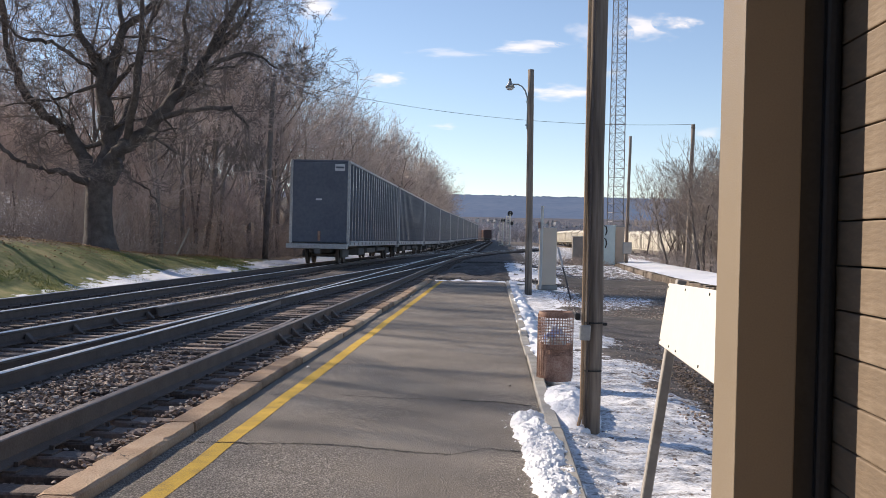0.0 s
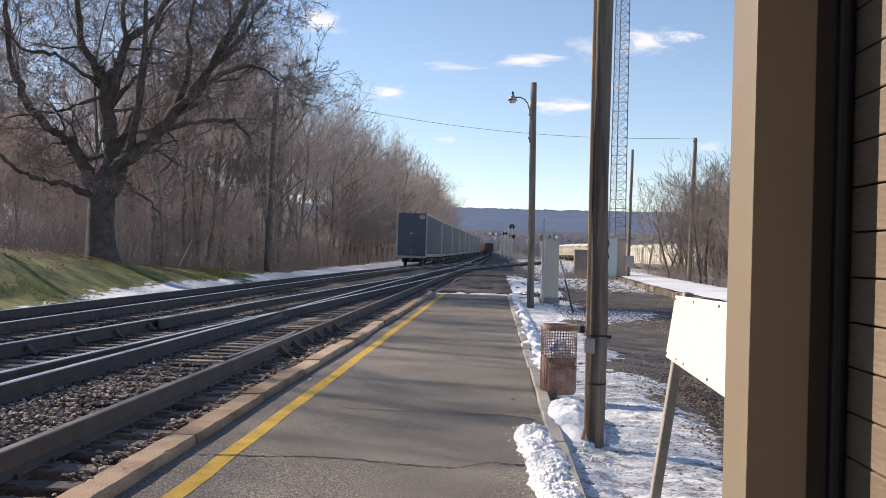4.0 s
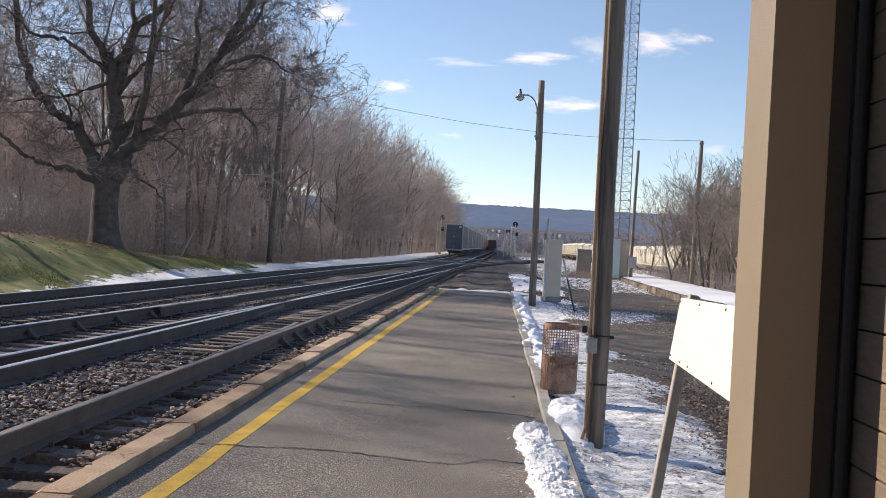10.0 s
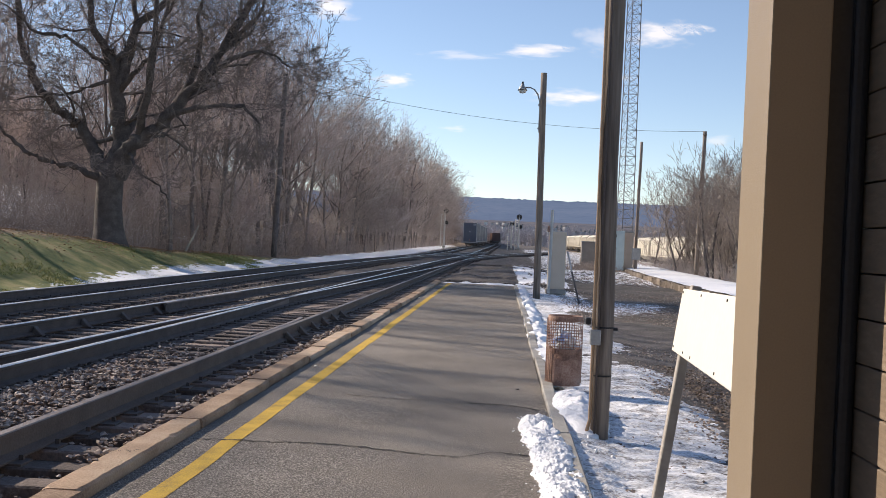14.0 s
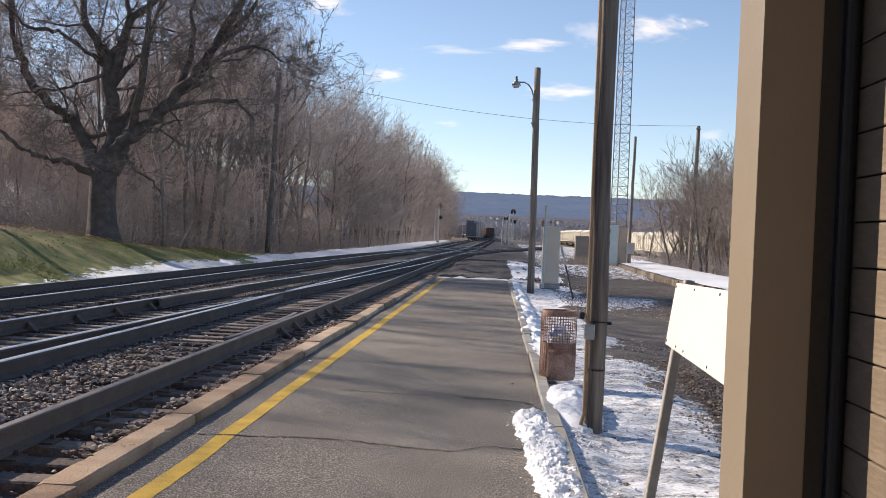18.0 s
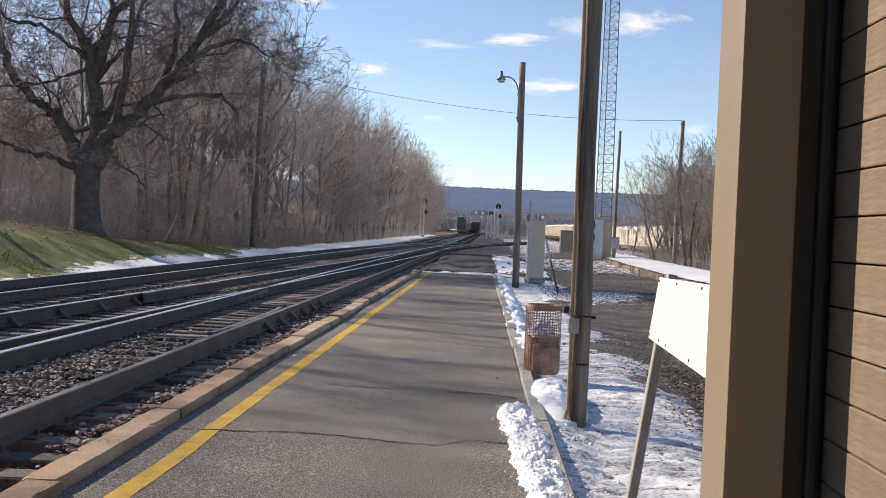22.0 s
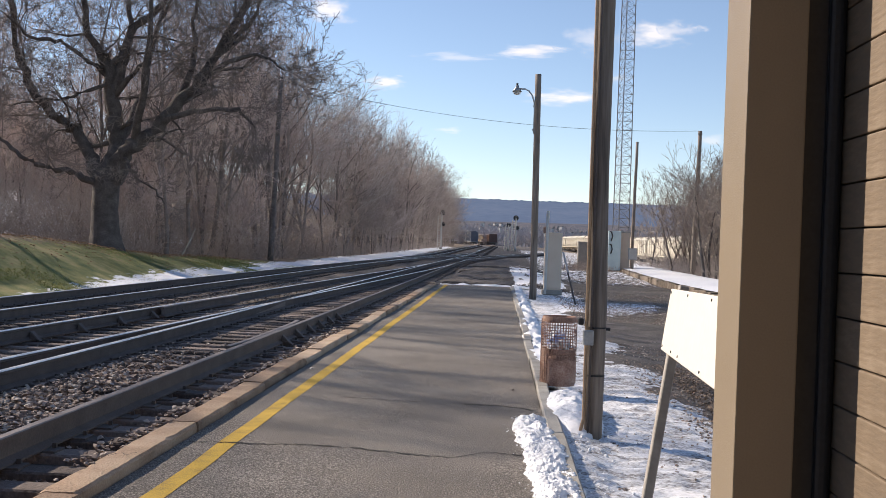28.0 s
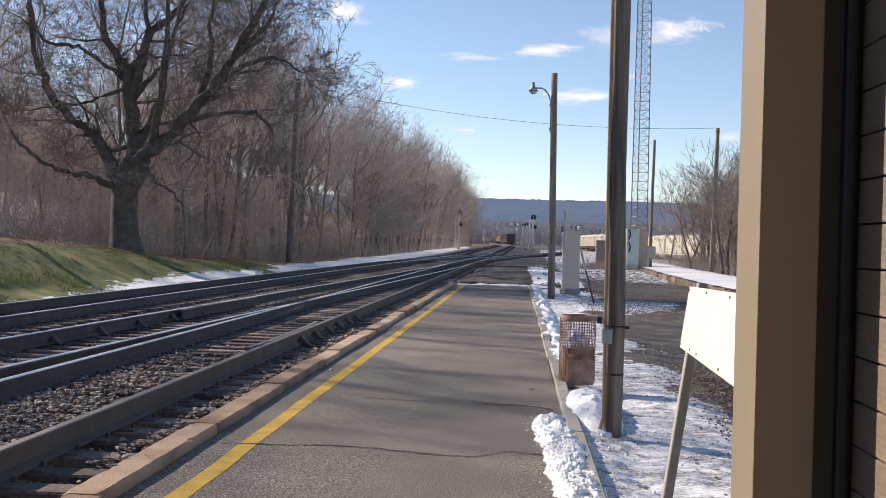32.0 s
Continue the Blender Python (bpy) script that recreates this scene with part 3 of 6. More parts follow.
turnout = thing("turnout", "crossover track leaving the main line with a frog and guard rails", "railway track", kind="structure")
rail(turnout, lambda y: turnout_line(y) - GAUGE / 2, -14, 78)
rail(turnout, lambda y: turnout_line(y) + GAUGE / 2, -14, 78)
rail(turnout, lambda y: near_line(y) + GAUGE / 2 - 0.085 - 0.05 * abs((y - 15.4) / 2.3) ** 4, 13.1, 17.7, 0.3, "short guard rail with flared ends", "guard_rail")
rail(turnout, lambda y: turnout_line(y) - GAUGE / 2 + 0.085 + 0.05 * abs((y - 22) / 2.5) ** 4, 19.5, 24.5, 0.3, "short guard rail with flared ends", "guard_rail")
frog = bevelled(Geo().add([(a * w - 4.70, y, z if y > 20 else min(z, TIE_TOP + 0.02)) for z in (TIE_TOP, RAIL_Z - 0.012) for a, w, y in ((-1, 0.02, 24.2), (1, 0.02, 24.2), (1, 0.02, 19.0), (-1, 0.13, 19.0))], [(0, 1, 2, 3), (7, 6, 5, 4), (0, 4, 5, 1), (1, 5, 6, 2), (2, 6, 7, 3), (3, 7, 4, 0)]), "frog_casting", RAIL_DULL, 0.008)
part("frog_casting", frog, turnout, "worn steel frog casting")
TIE_LONG = tie_mesh(3.3)
y = -2.0
while y < 24:
    part("long_tie", TIE_LONG, turnout, at=pose(float(turnout_line(y)) - 0.25, y + 0.26, TIE_TOP - 0.008))
    y += 0.52


def branch_line(y):
    """The track that curves off to the right in the distance."""
    y = np.asarray(y, float)
    return near_line(y) + np.maximum(0, y - 82) ** 2 / 1000.0


branch_track = thing("branch_track", "branch track curving away from the main line", "railway track", kind="structure")
for s in (-1, 1):
    rail(branch_track, lambda y, s=s: branch_line(y) + s * GAUGE / 2, 84, 190, 3)
g = Geo()
for k in range(200):
    y = 84 + 0.53 * k
    g.box((-1.3, -0.115, -0.17), (1.3, 0.115, 0), 0, pose(float(branch_line(y)), y, float(TIE_TOP + rise(y)), 0, 0, -math.degrees(math.atan((y - 82) / 500))))
tagged(part("far_ties", g.mesh("far_ties", TIE), branch_track), kind="stuff")

crossover = thing("crossover_track", "crossover joining the two main lines", "railway track", kind="structure")
for s in (-1, 1):
    rail(crossover, lambda y, s=s: far_line(y) + (near_line(y) - far_line(y)) * smooth_step(70, 175, y) + s * GAUGE / 2, 72, 172, 3)

BRACE = bevelled(Geo().add([(0, -0.06, 0), (0.16, -0.06, 0), (0.02, -0.06, 0.13), (0, 0.06, 0), (0.16, 0.06, 0), (0.02, 0.06, 0.13)], [(0, 1, 2), (5, 4, 3), (0, 3, 4, 1), (1, 4, 5, 2), (2, 5, 3, 0)]), "rail_brace", RAIL_SIDE, 0.01)
for k in range(6):
    part("rail_brace", BRACE, turnout, at=pose(float(near_line(18)) + GAUGE / 2 + 0.03, 15.6 + 1.04 * k, TIE_TOP + 0.012))
    y = 13.0 + 1.56 * k
    part("rail_brace", BRACE, turnout, at=pose(float(turnout_line(y)) - GAUGE / 2 + 0.03, y, TIE_TOP + 0.012))

# loose ballast near the platform
r = random.Random(11)
STONE_SHAPES = []
for k in range(6):
    bm = bmesh.new()
    for _ in range(9):
        d = Vector((r.gauss(0, 1), r.gauss(0, 1), r.gauss(0, 1))).normalized()
        bm.verts.new((d.x * 1.15, d.y * 0.9, d.z * 0.7))
    hull = bmesh.ops.convex_hull(bm, input=bm.verts[:])
    bmesh.ops.delete(bm, geom=[v for v in bm.verts if not v.link_faces], context="VERTS")
    bm.verts.index_update()
    STONE_SHAPES.append(([tuple(v.co) for v in bm.verts], [tuple(v.index for v in f.verts) for f in bm.faces]))
    bm.free()


def stones(name, label, count, spots, small, large, mat=None):
    g = Geo()
    for _ in range(count):
        x, y, z = spots()
        vs, fs = r.choice(STONE_SHAPES)
        s, a = r.uniform(small, large), r.uniform(0, 6.3)
        c, d = math.cos(a) * s, math.sin(a) * s
        g.add([(x + p[0] * c - p[1] * d, y + p[0] * d + p[1] * c, z + p[2] * s) for p in vs], fs)
    return thing(name, label, "gravel", kind="stuff", data=g.mesh(name, mat or STONE))


def bed_spot():
    y = 4.5 + 34 * r.random() ** 1.9
    x = r.uniform(-11.0, -2.66)
    return x, y, TIE_TOP - 0.06 + 0.035 * float(smooth_step(9, 14, y)) + r.uniform(-0.03, 0.035)


stones("ballast_stones", "dusty dark brown ballast stones between the ties", 18000, bed_spot, 0.010, 0.028, DUSTY_STONE)


def pile_spot():
    y = 7.0 + abs(r.gauss(0, 2.6)) if r.random() < 0.75 else r.uniform(6, 14)
    k = r.gauss(0, 0.32)
    return -4.15 + k, y, TIE_TOP + 0.01 + 0.06 * math.exp(-(k / 0.3) ** 2) * r.random()


stones("ballast_heap", "ridge of pale broken ballast stones between the rails", 2300, pile_spot, 0.014, 0.036)


def kerb_spot():
    y = 6.8 + 12 * r.random()
    return -2.72 + r.gauss(0, 0.06), y, 0.05 + r.uniform(-0.02, 0.03)


stones("kerb_stones", "ballast stones spilled along the kerb", 420, kerb_spot, 0.015, 0.035)


def yard_spot():
    y = 8 + 30 * r.random() ** 1.3
    x = r.uniform(1.9, 7.4)
    return x, y, float(land(x, y)) + 0.005


def track_gravel_spot():
    y = 30 + 34 * r.random()
    x = r.uniform(2.6, 8.4)
    return x, y, float(land(x, y)) + 0.005


stones("lane_gravel", "coarse brown gravel on the lane beside the old platform", 7000, track_gravel_spot, 0.01, 0.026)
stones("yard_gravel", "loose grey gravel beside the snow", 17000, yard_spot, 0.008, 0.024)



def leaf_spot():
    y = 8.5 + 8.0 * r.random()
    x = 2.1 + 0.02 * y + abs(r.gauss(0, 0.35))
    return x, y, float(land(x, y)) + 0.01


YARD_LEAF = material("yard_leaf", [(0.12, 0.088, 0.065), (0.23, 0.17, 0.125), (0.36, 0.285, 0.22)], 0.9, 6, 30, 0.0)
g = Geo()
for _ in range(2600):
    x, y, z = leaf_spot()
    a, k = r.uniform(0, 6.3), r.uniform(0.012, 0.03)
    c, d = k * math.cos(a), k * math.sin(a)
    g.add([(x - c, y - d, z), (x + 0.6 * d, y - 0.6 * c, z + r.uniform(0, k)), (x + c, y + d, z + r.uniform(0, 0.5 * k)), (x - 0.6 * d, y + 0.6 * c, z + r.uniform(0, k))], [(0, 1, 2, 3)])
thing("leaf_litter", "brown fallen leaves along the edge of the thin snow", "leaves", kind="stuff", data=g.mesh("leaf_litter", YARD_LEAF))


def cinder_spot():
    y = 43 + 40 * r.random()
    x = r.uniform(-2.3, 3.0)
    return x, y, float(land(x, y)) + r.uniform(-0.02, 0.03)


stones("cinder_stones", "dark lumps of ballast and cinders past the platform", 12000, cinder_spot, 0.02, 0.08, CINDER)



def clod_spot():
    y = 6 + 9 * r.random()
    x = 0.7 + 1.7 * r.random()
    return x, y, strip_ground(x, y)


def strip_ground(x, y):
    return float(land(x, y)) + 0.015


stones("dark_clods", "small dark stones and clods lying in the thin snow", 420, clod_spot, 0.006, 0.02)
for x, y, size, mat, label in ((-2.24, 12.97, 0.03, WHITE, "scrap of white paper"), (-2.28, 29.7, 0.04, WHITE, "scrap of white paper"), (0.20, 11.8, 0.03, RAIL_SIDE, "small dark stone")):
    vs, fs = STONE_SHAPES[2]
    thing("litter_scrap" if mat is WHITE else "stone", label + " lying on the asphalt", "litter" if mat is WHITE else "stone", pose(x, y, 0.004 + 0.4 * size), data=Geo().add([(p[0] * size, p[1] * size, p[2] * size * 0.5) for p in vs], fs).mesh("scrap", mat))
a, b = Vector((-15.62, 52, 0.6)), Vector((-15.0, 52, 1.92))
thing("broken_sapling", "pale broken sapling leaning at the edge of the brush", "sapling", data=Geo().tube([a, a.lerp(b, 0.5) + Vector((0.03, 0, 0)), b], [0.05, 0.045, 0.035], 6).mesh("broken_sapling", CONCRETE))

# ---- station wall and corner post ----
WALL_X = 1.09
wall = thing("wall_east", "tan painted horizontal board siding of the station", "wall", kind="structure")
part("sheathing", Geo().box((WALL_X + 0.03, -6, -0.2), (WALL_X + 0.2, 3.72, 3.4)).mesh("sheathing", BRONZE), wall)
g = Geo().box((0, -6, 0.002), (0.035, 3.52, 0.137))
BOARD = bevelled(g, "board", SIDING, 0.005, 2)
for k in range(-12, 13):
    part("board", BOARD, wall, at=pose(WALL_X, 0, 1.55 + 0.14 * k))
# unseen walls close the building; the roof's overhang is added to cut sky light
for nm, lo, hi in (("wall_north", (1.12, 3.56, -0.2), (6.0, 3.72, 3.4)), ("wall_south", (1.12, -6.2, -0.2), (6.0, -6.0, 3.4)), ("wall_rear", (6.0, -6.2, -0.2), (6.2, 3.72, 3.4)), ("roof", (0.1, -6.4, 3.4), (6.3, 3.9, 3.55))):
    thing(nm, "plain tan wall of the small station building" if nm != "roof" else "unseen flat dark roof added to the station, its overhang cutting light", "wall" if nm != "roof" else "roof", kind="structure", data=Geo().box(lo, hi).mesh(nm, SIDING if nm != "roof" else ROOF))
# never in view: added to darken the near face of the post
thing("wall_recess", "unseen dark wall added behind the viewer to keep light off the post", "wall", kind="structure", data=Geo().box((-1.7, -1.5, -0.05), (1.08, -1.3, 3.4)).mesh("wall_recess", BRONZE))
post = thing("corner_post", "square tan painted steel corner post against the siding", "post", pose(0.77, 3.4, -0.1))
part("shaft", bevelled(Geo().box((0, 0, 0), (0.185, 0.34, 3.6)), "shaft", TAN, 0.006, 2), post)
part("dark_channel", bevelled(Geo().box((0.185, 0.06, 0), (0.32, 0.33, 3.6)), "dark_channel", BRONZE, 0.004), post, "dark bronze metal channel between post and siding")
part("downspout", bevelled(Geo().box((0.262, 0.03, 0), (0.302, 0.07, 3.6)), "downspout", BRONZE, 0.012, 2), post, "narrow dark vertical pipe")

# ---- sign on a leaning leg ----
sign = thing("station_sign", "blank white sign board on a leaning grey metal leg", "sign")
tl, u, v = Vector((0.94, 5.8, 1.40)), Vector((-0.09, -1.70, 0.035)), Vector((-0.045, 0.0, -0.33))
nrm = v.cross(u).normalized()
if nrm.x > 0:
    nrm = -nrm


def sign_point(a, b, d=0.0):
    return tuple(tl + u * a + v * b + nrm * d)


g = Geo()
c = [sign_point(a, b, d) for d in (0.0, -0.022) for a, b in ((0, 0), (1.22, 0), (1.22, 1), (0, 1))]
g.add(c, [(0, 1, 2, 3), (7, 6, 5, 4), (0, 4, 5, 1), (1, 5, 6, 2), (2, 6, 7, 3), (3, 7, 4, 0)])
part("board", bevelled(g, "board", WHITE, 0.004), sign, "white painted panel")
for a, b in ((0.03, 0.06), (0.03, 0.93), (0.45, 0.06), (0.45, 0.93), (0.9, 0.06), (0.9, 0.93), (0.28, 0.93)):
    q = Vector(sign_point(a, b))
    part("screw", Geo().tube([q, q + nrm * 0.004], 0.006, 8).mesh("screw", BLACK), sign)
for a in (0.07,):
    p, q = Vector(sign_point(a, 0.02, -0.05)), Vector(sign_point(a, 4.2, -0.05))
    p += v.normalized() * -0.032
    q = p + (q - p) * ((p.z + 0.12) / (p.z - q.z))
    g = Geo()
    for s0, s1 in ((0, 1),):
        w, t = Vector((0, 0.032, 0)), nrm * 0.025
        g.add([tuple(e + a1 * w + b1 * t) for e in (p, q) for a1, b1 in ((-1, -1), (1, -1), (1, 1), (-1, 1))], [(0, 1, 2, 3), (7, 6, 5, 4), (0, 4, 5, 1), (1, 5, 6, 2), (2, 6, 7, 3), (3, 7, 4, 0)])
    part("leg", bevelled(g, "leg", LEG_STEEL, 0.005), sign, "grey square leg")


# ---- poles ----
def wood_pole(label, x, y, x_top, height, r0, r1, group="", mat=None):
    p = thing("utility_pole", label, "pole", pose(x, y, float(land(x, y)) - 0.05), group)
    pts = [((x_top - x) * k / 8 + 0.012 * math.sin(k * 2.1), 0.01 * math.cos(k * 1.7), height * k / 8) for k in range(9)]
    part("shaft", Geo().tube(pts, [r0 + (r1 - r0) * k / 8 for k in range(9)], 18).mesh("shaft", mat or POLE_WOOD, True), p)
    return p


pole = wood_pole("dark weathered wooden pole with conduits in the snow", 0.884, 9.44, 0.852, 9.7, 0.080, 0.066)
part("conduit", Geo().tube([(-0.28, -0.05, 0.10), (-0.19, -0.05, 0.07), (-0.12, -0.055, 0.12), (-0.09, -0.055, 0.25), (-0.105, -0.055, 5), (-0.11, -0.05, 9)], 0.016, 10).mesh("conduit", COPPER, True), pole, "brown steel conduit bent at the foot")
part("conduit", Geo().tube([(-0.05, -0.075, 0.05), (-0.053, -0.076, 1.0), (-0.075, -0.07, 9)], 0.010, 10).mesh("conduit", RAIL_SIDE, True), pole, "dark steel conduit")
part("junction_box", bevelled(Geo().box((-0.125, -0.15, 0.90), (-0.035, -0.07, 1.03)), "junction_box", GALV, 0.006), pole, "grey metal junction box")
for z in (0.62, 1.04):
    part("strap", Geo().tube([(0.002, 0, z), (0.002, 0, z + 0.014)], 0.083, 18).mesh("strap", BLACK), pole, "dark metal strap")
part("clamp", bevelled(Geo().box((-0.165, -0.09, 1.07), (-0.12, -0.04, 1.13)), "clamp", BLACK, 0.008), pole, "black clamp on the conduit")
part("bolt", Geo().tube([(0.08, -0.05, 1.04), (0.115, -0.06, 1.04)], 0.014, 8).mesh("bolt", BLACK), pole)

lamp = thing("street_lamp", "grey wooden lamp pole with a curved arm and small hooded lamp", "street lamp", pose(1.12, 34.3, -0.08))
pts = [(-0.08 * k / 6, 0, 7.2 * k / 6) for k in range(7)]
part("shaft", Geo().tube(pts, [0.115 - 0.003 * k for k in range(7)], 16).mesh("shaft", POLE_WOOD, True), lamp)
arm = [(-0.165, -0.02, 5.3), (-0.165, -0.02, 6.0), (-0.18, -0.02, 6.3), (-0.25, -0.02, 6.52), (-0.36, -0.02, 6.66), (-0.48, -0.02, 6.72), (-0.66, -0.02, 6.72)]
part("arm", Geo().tube(arm, 0.024, 10).mesh("arm", GALV, True), lamp, "curved grey pipe arm")
hood = part("hood", Geo().tube([(-0.74, -0.02, 6.83), (-0.74, -0.02, 6.76), (-0.74, -0.02, 6.72), (-0.74, -0.02, 6.62)], [0.05, 0.06, 0.10, 0.155], 16).mesh("hood", GALV, True), lamp, "grey metal lamp hood")
part("lens", Geo().tube([(-0.74, -0.02, 6.62), (-0.74, -0.02, 6.56), (-0.74, -0.02, 6.53)], [0.13, 0.11, 0.05], 14).mesh("lens", LAMP_GLASS, True), hood, "pale glass refractor")
part("photocell", Geo().tube([(-0.74, -0.02, 6.83), (-0.74, -0.02, 6.90)], 0.035, 10).mesh("photocell", BLACK), hood)
for z in (5.4, 6.15):
    part("bracket", Geo().box((-0.22, -0.05, z), (-0.08, 0.01, z + 0.05)).mesh("bracket", GALV), lamp)

pole_a = wood_pole("thin grey wooden pole beside the bushes", 12.85, 72, 13.05, 9.9, 0.16, 0.12, "distant poles")
part("bracket", Geo().box((0.02, -0.2, 9.62), (0.30, -0.12, 9.72)).mesh("bracket", POLE_WOOD), pole_a)
wood_pole("thin grey wooden pole beside the tower", 10.75, 88, 10.9, 10.65, 0.14, 0.11, "distant poles")
# BARK instead of POLE_WOOD gives this pole its backlit darkness as colour
wood_pole("wooden pole in front of the woods, coloured darker as if backlit", -15.55, 72, -15.25, 12.6, 0.20, 0.16, "distant poles", BARK)
a, b = Vector((-15.25, 72, 12.3)), Vector((13.0, 72, 9.72))
g = Geo().tube([a.lerp(b, k / 24) - Vector((0, 0, 4 * 0.98 * (k / 24) * (1 - k / 24))) for k in range(25)], 0.012, 5)
thing("overhead_wire", "thin dark wire sagging between two poles", "wire", data=g.mesh("overhead_wire", WIRE))
a, b = Vector((-15.25, 72, 12.35)), Vector((-40, 30, 15))
g = Geo().tube([a.lerp(b, k / 24) - Vector((0, 0, 4 * 0.8 * (k / 24) * (1 - k / 24))) for k in range(25)], 0.012, 5)
thing("overhead_wire", "thin dark wire running into the woods", "wire", data=g.mesh("overhead_wire", WIRE))

# ---- litter basket ----
basket = thing("litter_basket", "rusty brown perforated steel litter basket standing in snow", "litter basket", pose(0.73, 12.4, 0.02))
R, H0, H1 = 0.205, 0.0, 0.79
g = Geo()
for k in range(40):
    a = 2 * math.pi * k / 40
    x, y = R * math.cos(a), R * math.sin(a)
    g.box((-0.0032, -0.002, 0.03), (0.0032, 0.002, 0.76), 0, Matrix.Translation((x, y, 0)) @ Matrix.Rotation(a + math.pi / 2, 4, "Z"))
for k in range(22):
    z = 0.06 + 0.032 * k
    ring = [(R * math.cos(2 * math.pi * j / 40), R * math.sin(2 * math.pi * j / 40)) for j in range(41)]
    for (x0, y0), (x1, y1) in zip(ring, ring[1:]):
        g.add([(x0, y0, z - 0.0032), (x1, y1, z - 0.0032), (x1, y1, z + 0.0032), (x0, y0, z + 0.0032)], [(0, 1, 2, 3)])
part("mesh_wall", g.mesh("mesh_wall", RUST), basket, "perforated rusty steel wall")


def ring_band(r_out, r_in, z0, z1, n=40):
    return Geo().sweep([(-0.0, z0), (r_out - r_in, z0), (r_out - r_in, z1), (0.0, z1)], [(r_in * math.cos(2 * math.pi * k / n), -r_in * math.sin(2 * math.pi * k / n), 0) for k in range(n + 1)])


for z0, z1 in ((0.73, 0.79), (0.0, 0.05), (0.36, 0.42)):
    part("band", ring_band(0.212, 0.196, z0, z1).mesh("band", RUST, False), basket, "solid steel band")
g = Geo()
for k in range(26):
    a0, a1 = (math.pi * (-0.72 + 1.1 * q / 26) for q in (k, k + 1))
    g.add([(0.208 * math.cos(a), 0.208 * math.sin(a), z) for a, z in ((a0, 0.04), (a1, 0.04), (a1, 0.30), (a0, 0.30 + 0.02 * math.sin(k)))], [(0, 1, 2, 3)])
part("panel", g.mesh("panel", RUST), basket, "solid rusty sheet patched round the lower half")
liner = Geo().tube([(0, 0, 0.02), (0, 0, 0.40)], 0.192, 32)
part("liner", liner.mesh("liner", RUST, True), basket, "dented rusty liner filling the lower half")

bag = thing("litter_bag", "crumpled white and blue plastic bag lying in the litter basket", "bag", pose(0.73, 12.4, 0.42))
bm = bmesh.new()
bmesh.ops.create_icosphere(bm, subdivisions=3, radius=0.13)
for v in bm.verts:
    v.co *= 0.85 + 0.5 * abs(noise.noise(v.co * 14)) + 0.25 * noise.noise(v.co * 40)
    v.co.z = max(-0.08, v.co.z * 1.05) + 0.08
me = bpy.data.meshes.new("bag")
bm.to_mesh(me)
bm.free()
me.materials.append(material("bag_plastic", [(0.10, 0.22, 0.62), (0.70, 0.70, 0.70), (0.82, 0.80, 0.76)], 0.4, 5, 20, 0.2, grain=0.2))
part("crumpled_sheet", me, bag)

# ---- snow beside the platform ----
def snow_sheet(name, label, xs, ys, height, mat=None):
    vs = [(x, y, height(x, y)) for y in ys for x in xs]
    n = len(xs)
    g = Geo().add(vs, [(j * n + i, j * n + i + 1, (j + 1) * n + i + 1, (j + 1) * n + i) for j in range(len(ys) - 1) for i in range(n - 1)])
    return thing(name, label, "snow", kind="stuff", data=g.mesh(name, mat or SNOW, True))


THIN_SNOW = material("thin_snow", [(0.11, 0.095, 0.085), (0.34, 0.325, 0.315), (0.68, 0.685, 0.70), (0.86, 0.87, 0.89), (0.90, 0.91, 0.93)], 0.7, 4, 40, 0.6, stretch=(0.7, 1.6, 1), grain=0.5)


def strip_height(x, y):
    base = float(land(x, y))
    n1 = noise.noise((x * 0.9, y * 0.7, 2.2)) + 0.5 * noise.noise((x * 2.6, y * 5.0, 8.1)) + 0.8 * noise.noise((x * 7, y * 13, 1.3)) + 0.42 * noise.noise((x * 19, y * 25, 4.3))
    edge = 2.12 + 0.012 * y + 0.3 * noise.noise((y * 0.5, 3, 3)) - 0.5 * float(smooth_step(20, 30, y))
    d = 0.019 + 0.03 * n1 - 0.10 * float(smooth_step(edge - 0.7, edge + 0.5, x)) + 0.03 * float(smooth_step(1.0, 0.7, x))
    return base + max(d, -0.06)


snow_sheet("snow_strip", "thin crusted snow with bare ground showing through", steps([(0.50, 3.2, 0.035)]), steps([(5.0, 14, 0.03), (14, 22, 0.08), (22, 43, 0.16)]), strip_height, THIN_SNOW)


def bank_profile(x, y):
    """Rough ploughed ridge that lies on the platform's edge, up to the side kerb."""
    along = float(smooth_step(10.1, 9.6, y))
    left = 0.155 + 0.04 * max(0.0, 10.2 - y) + 0.05 * noise.noise((y * 2.2, 0, 4)) + 0.025 * noise.noise((y * 9, 3, 4)) + 0.012 * noise.noise((y * 30, 3, 4))
    right = 0.575 + 0.03 * noise.noise((y * 3.1, 7, 4)) + 0.015 * noise.noise((y * 14, 3, 8)) - 0.05 * float(smooth_step(8.6, 9.4, y)) + 0.045 * float(smooth_step(8.7, 7.9, y))
    mid, half = (left + right) / 2, (right - left) / 2
    k = max(0.0, 1 - abs((x - mid + 0.012 * noise.noise((x * 26, y * 26, 9))) / half) ** 2.4)
    lump = 0.8 * noise.noise((x * 5, y * 4, 6)) + 0.6 * noise.noise((x * 11, y * 9, 2)) + 0.4 * (0.5 - abs(noise.noise((x * 19, y * 19, 2)))) + 0.36 * (0.5 - abs(noise.noise((x * 38, y * 38, 7)))) + 0.22 * noise.noise((x * 70, y * 70, 3))
    return 0.11 * k ** 0.6 * (0.66 + 0.5 * lump) * along - 0.012 - 0.2 * (k <= 0)


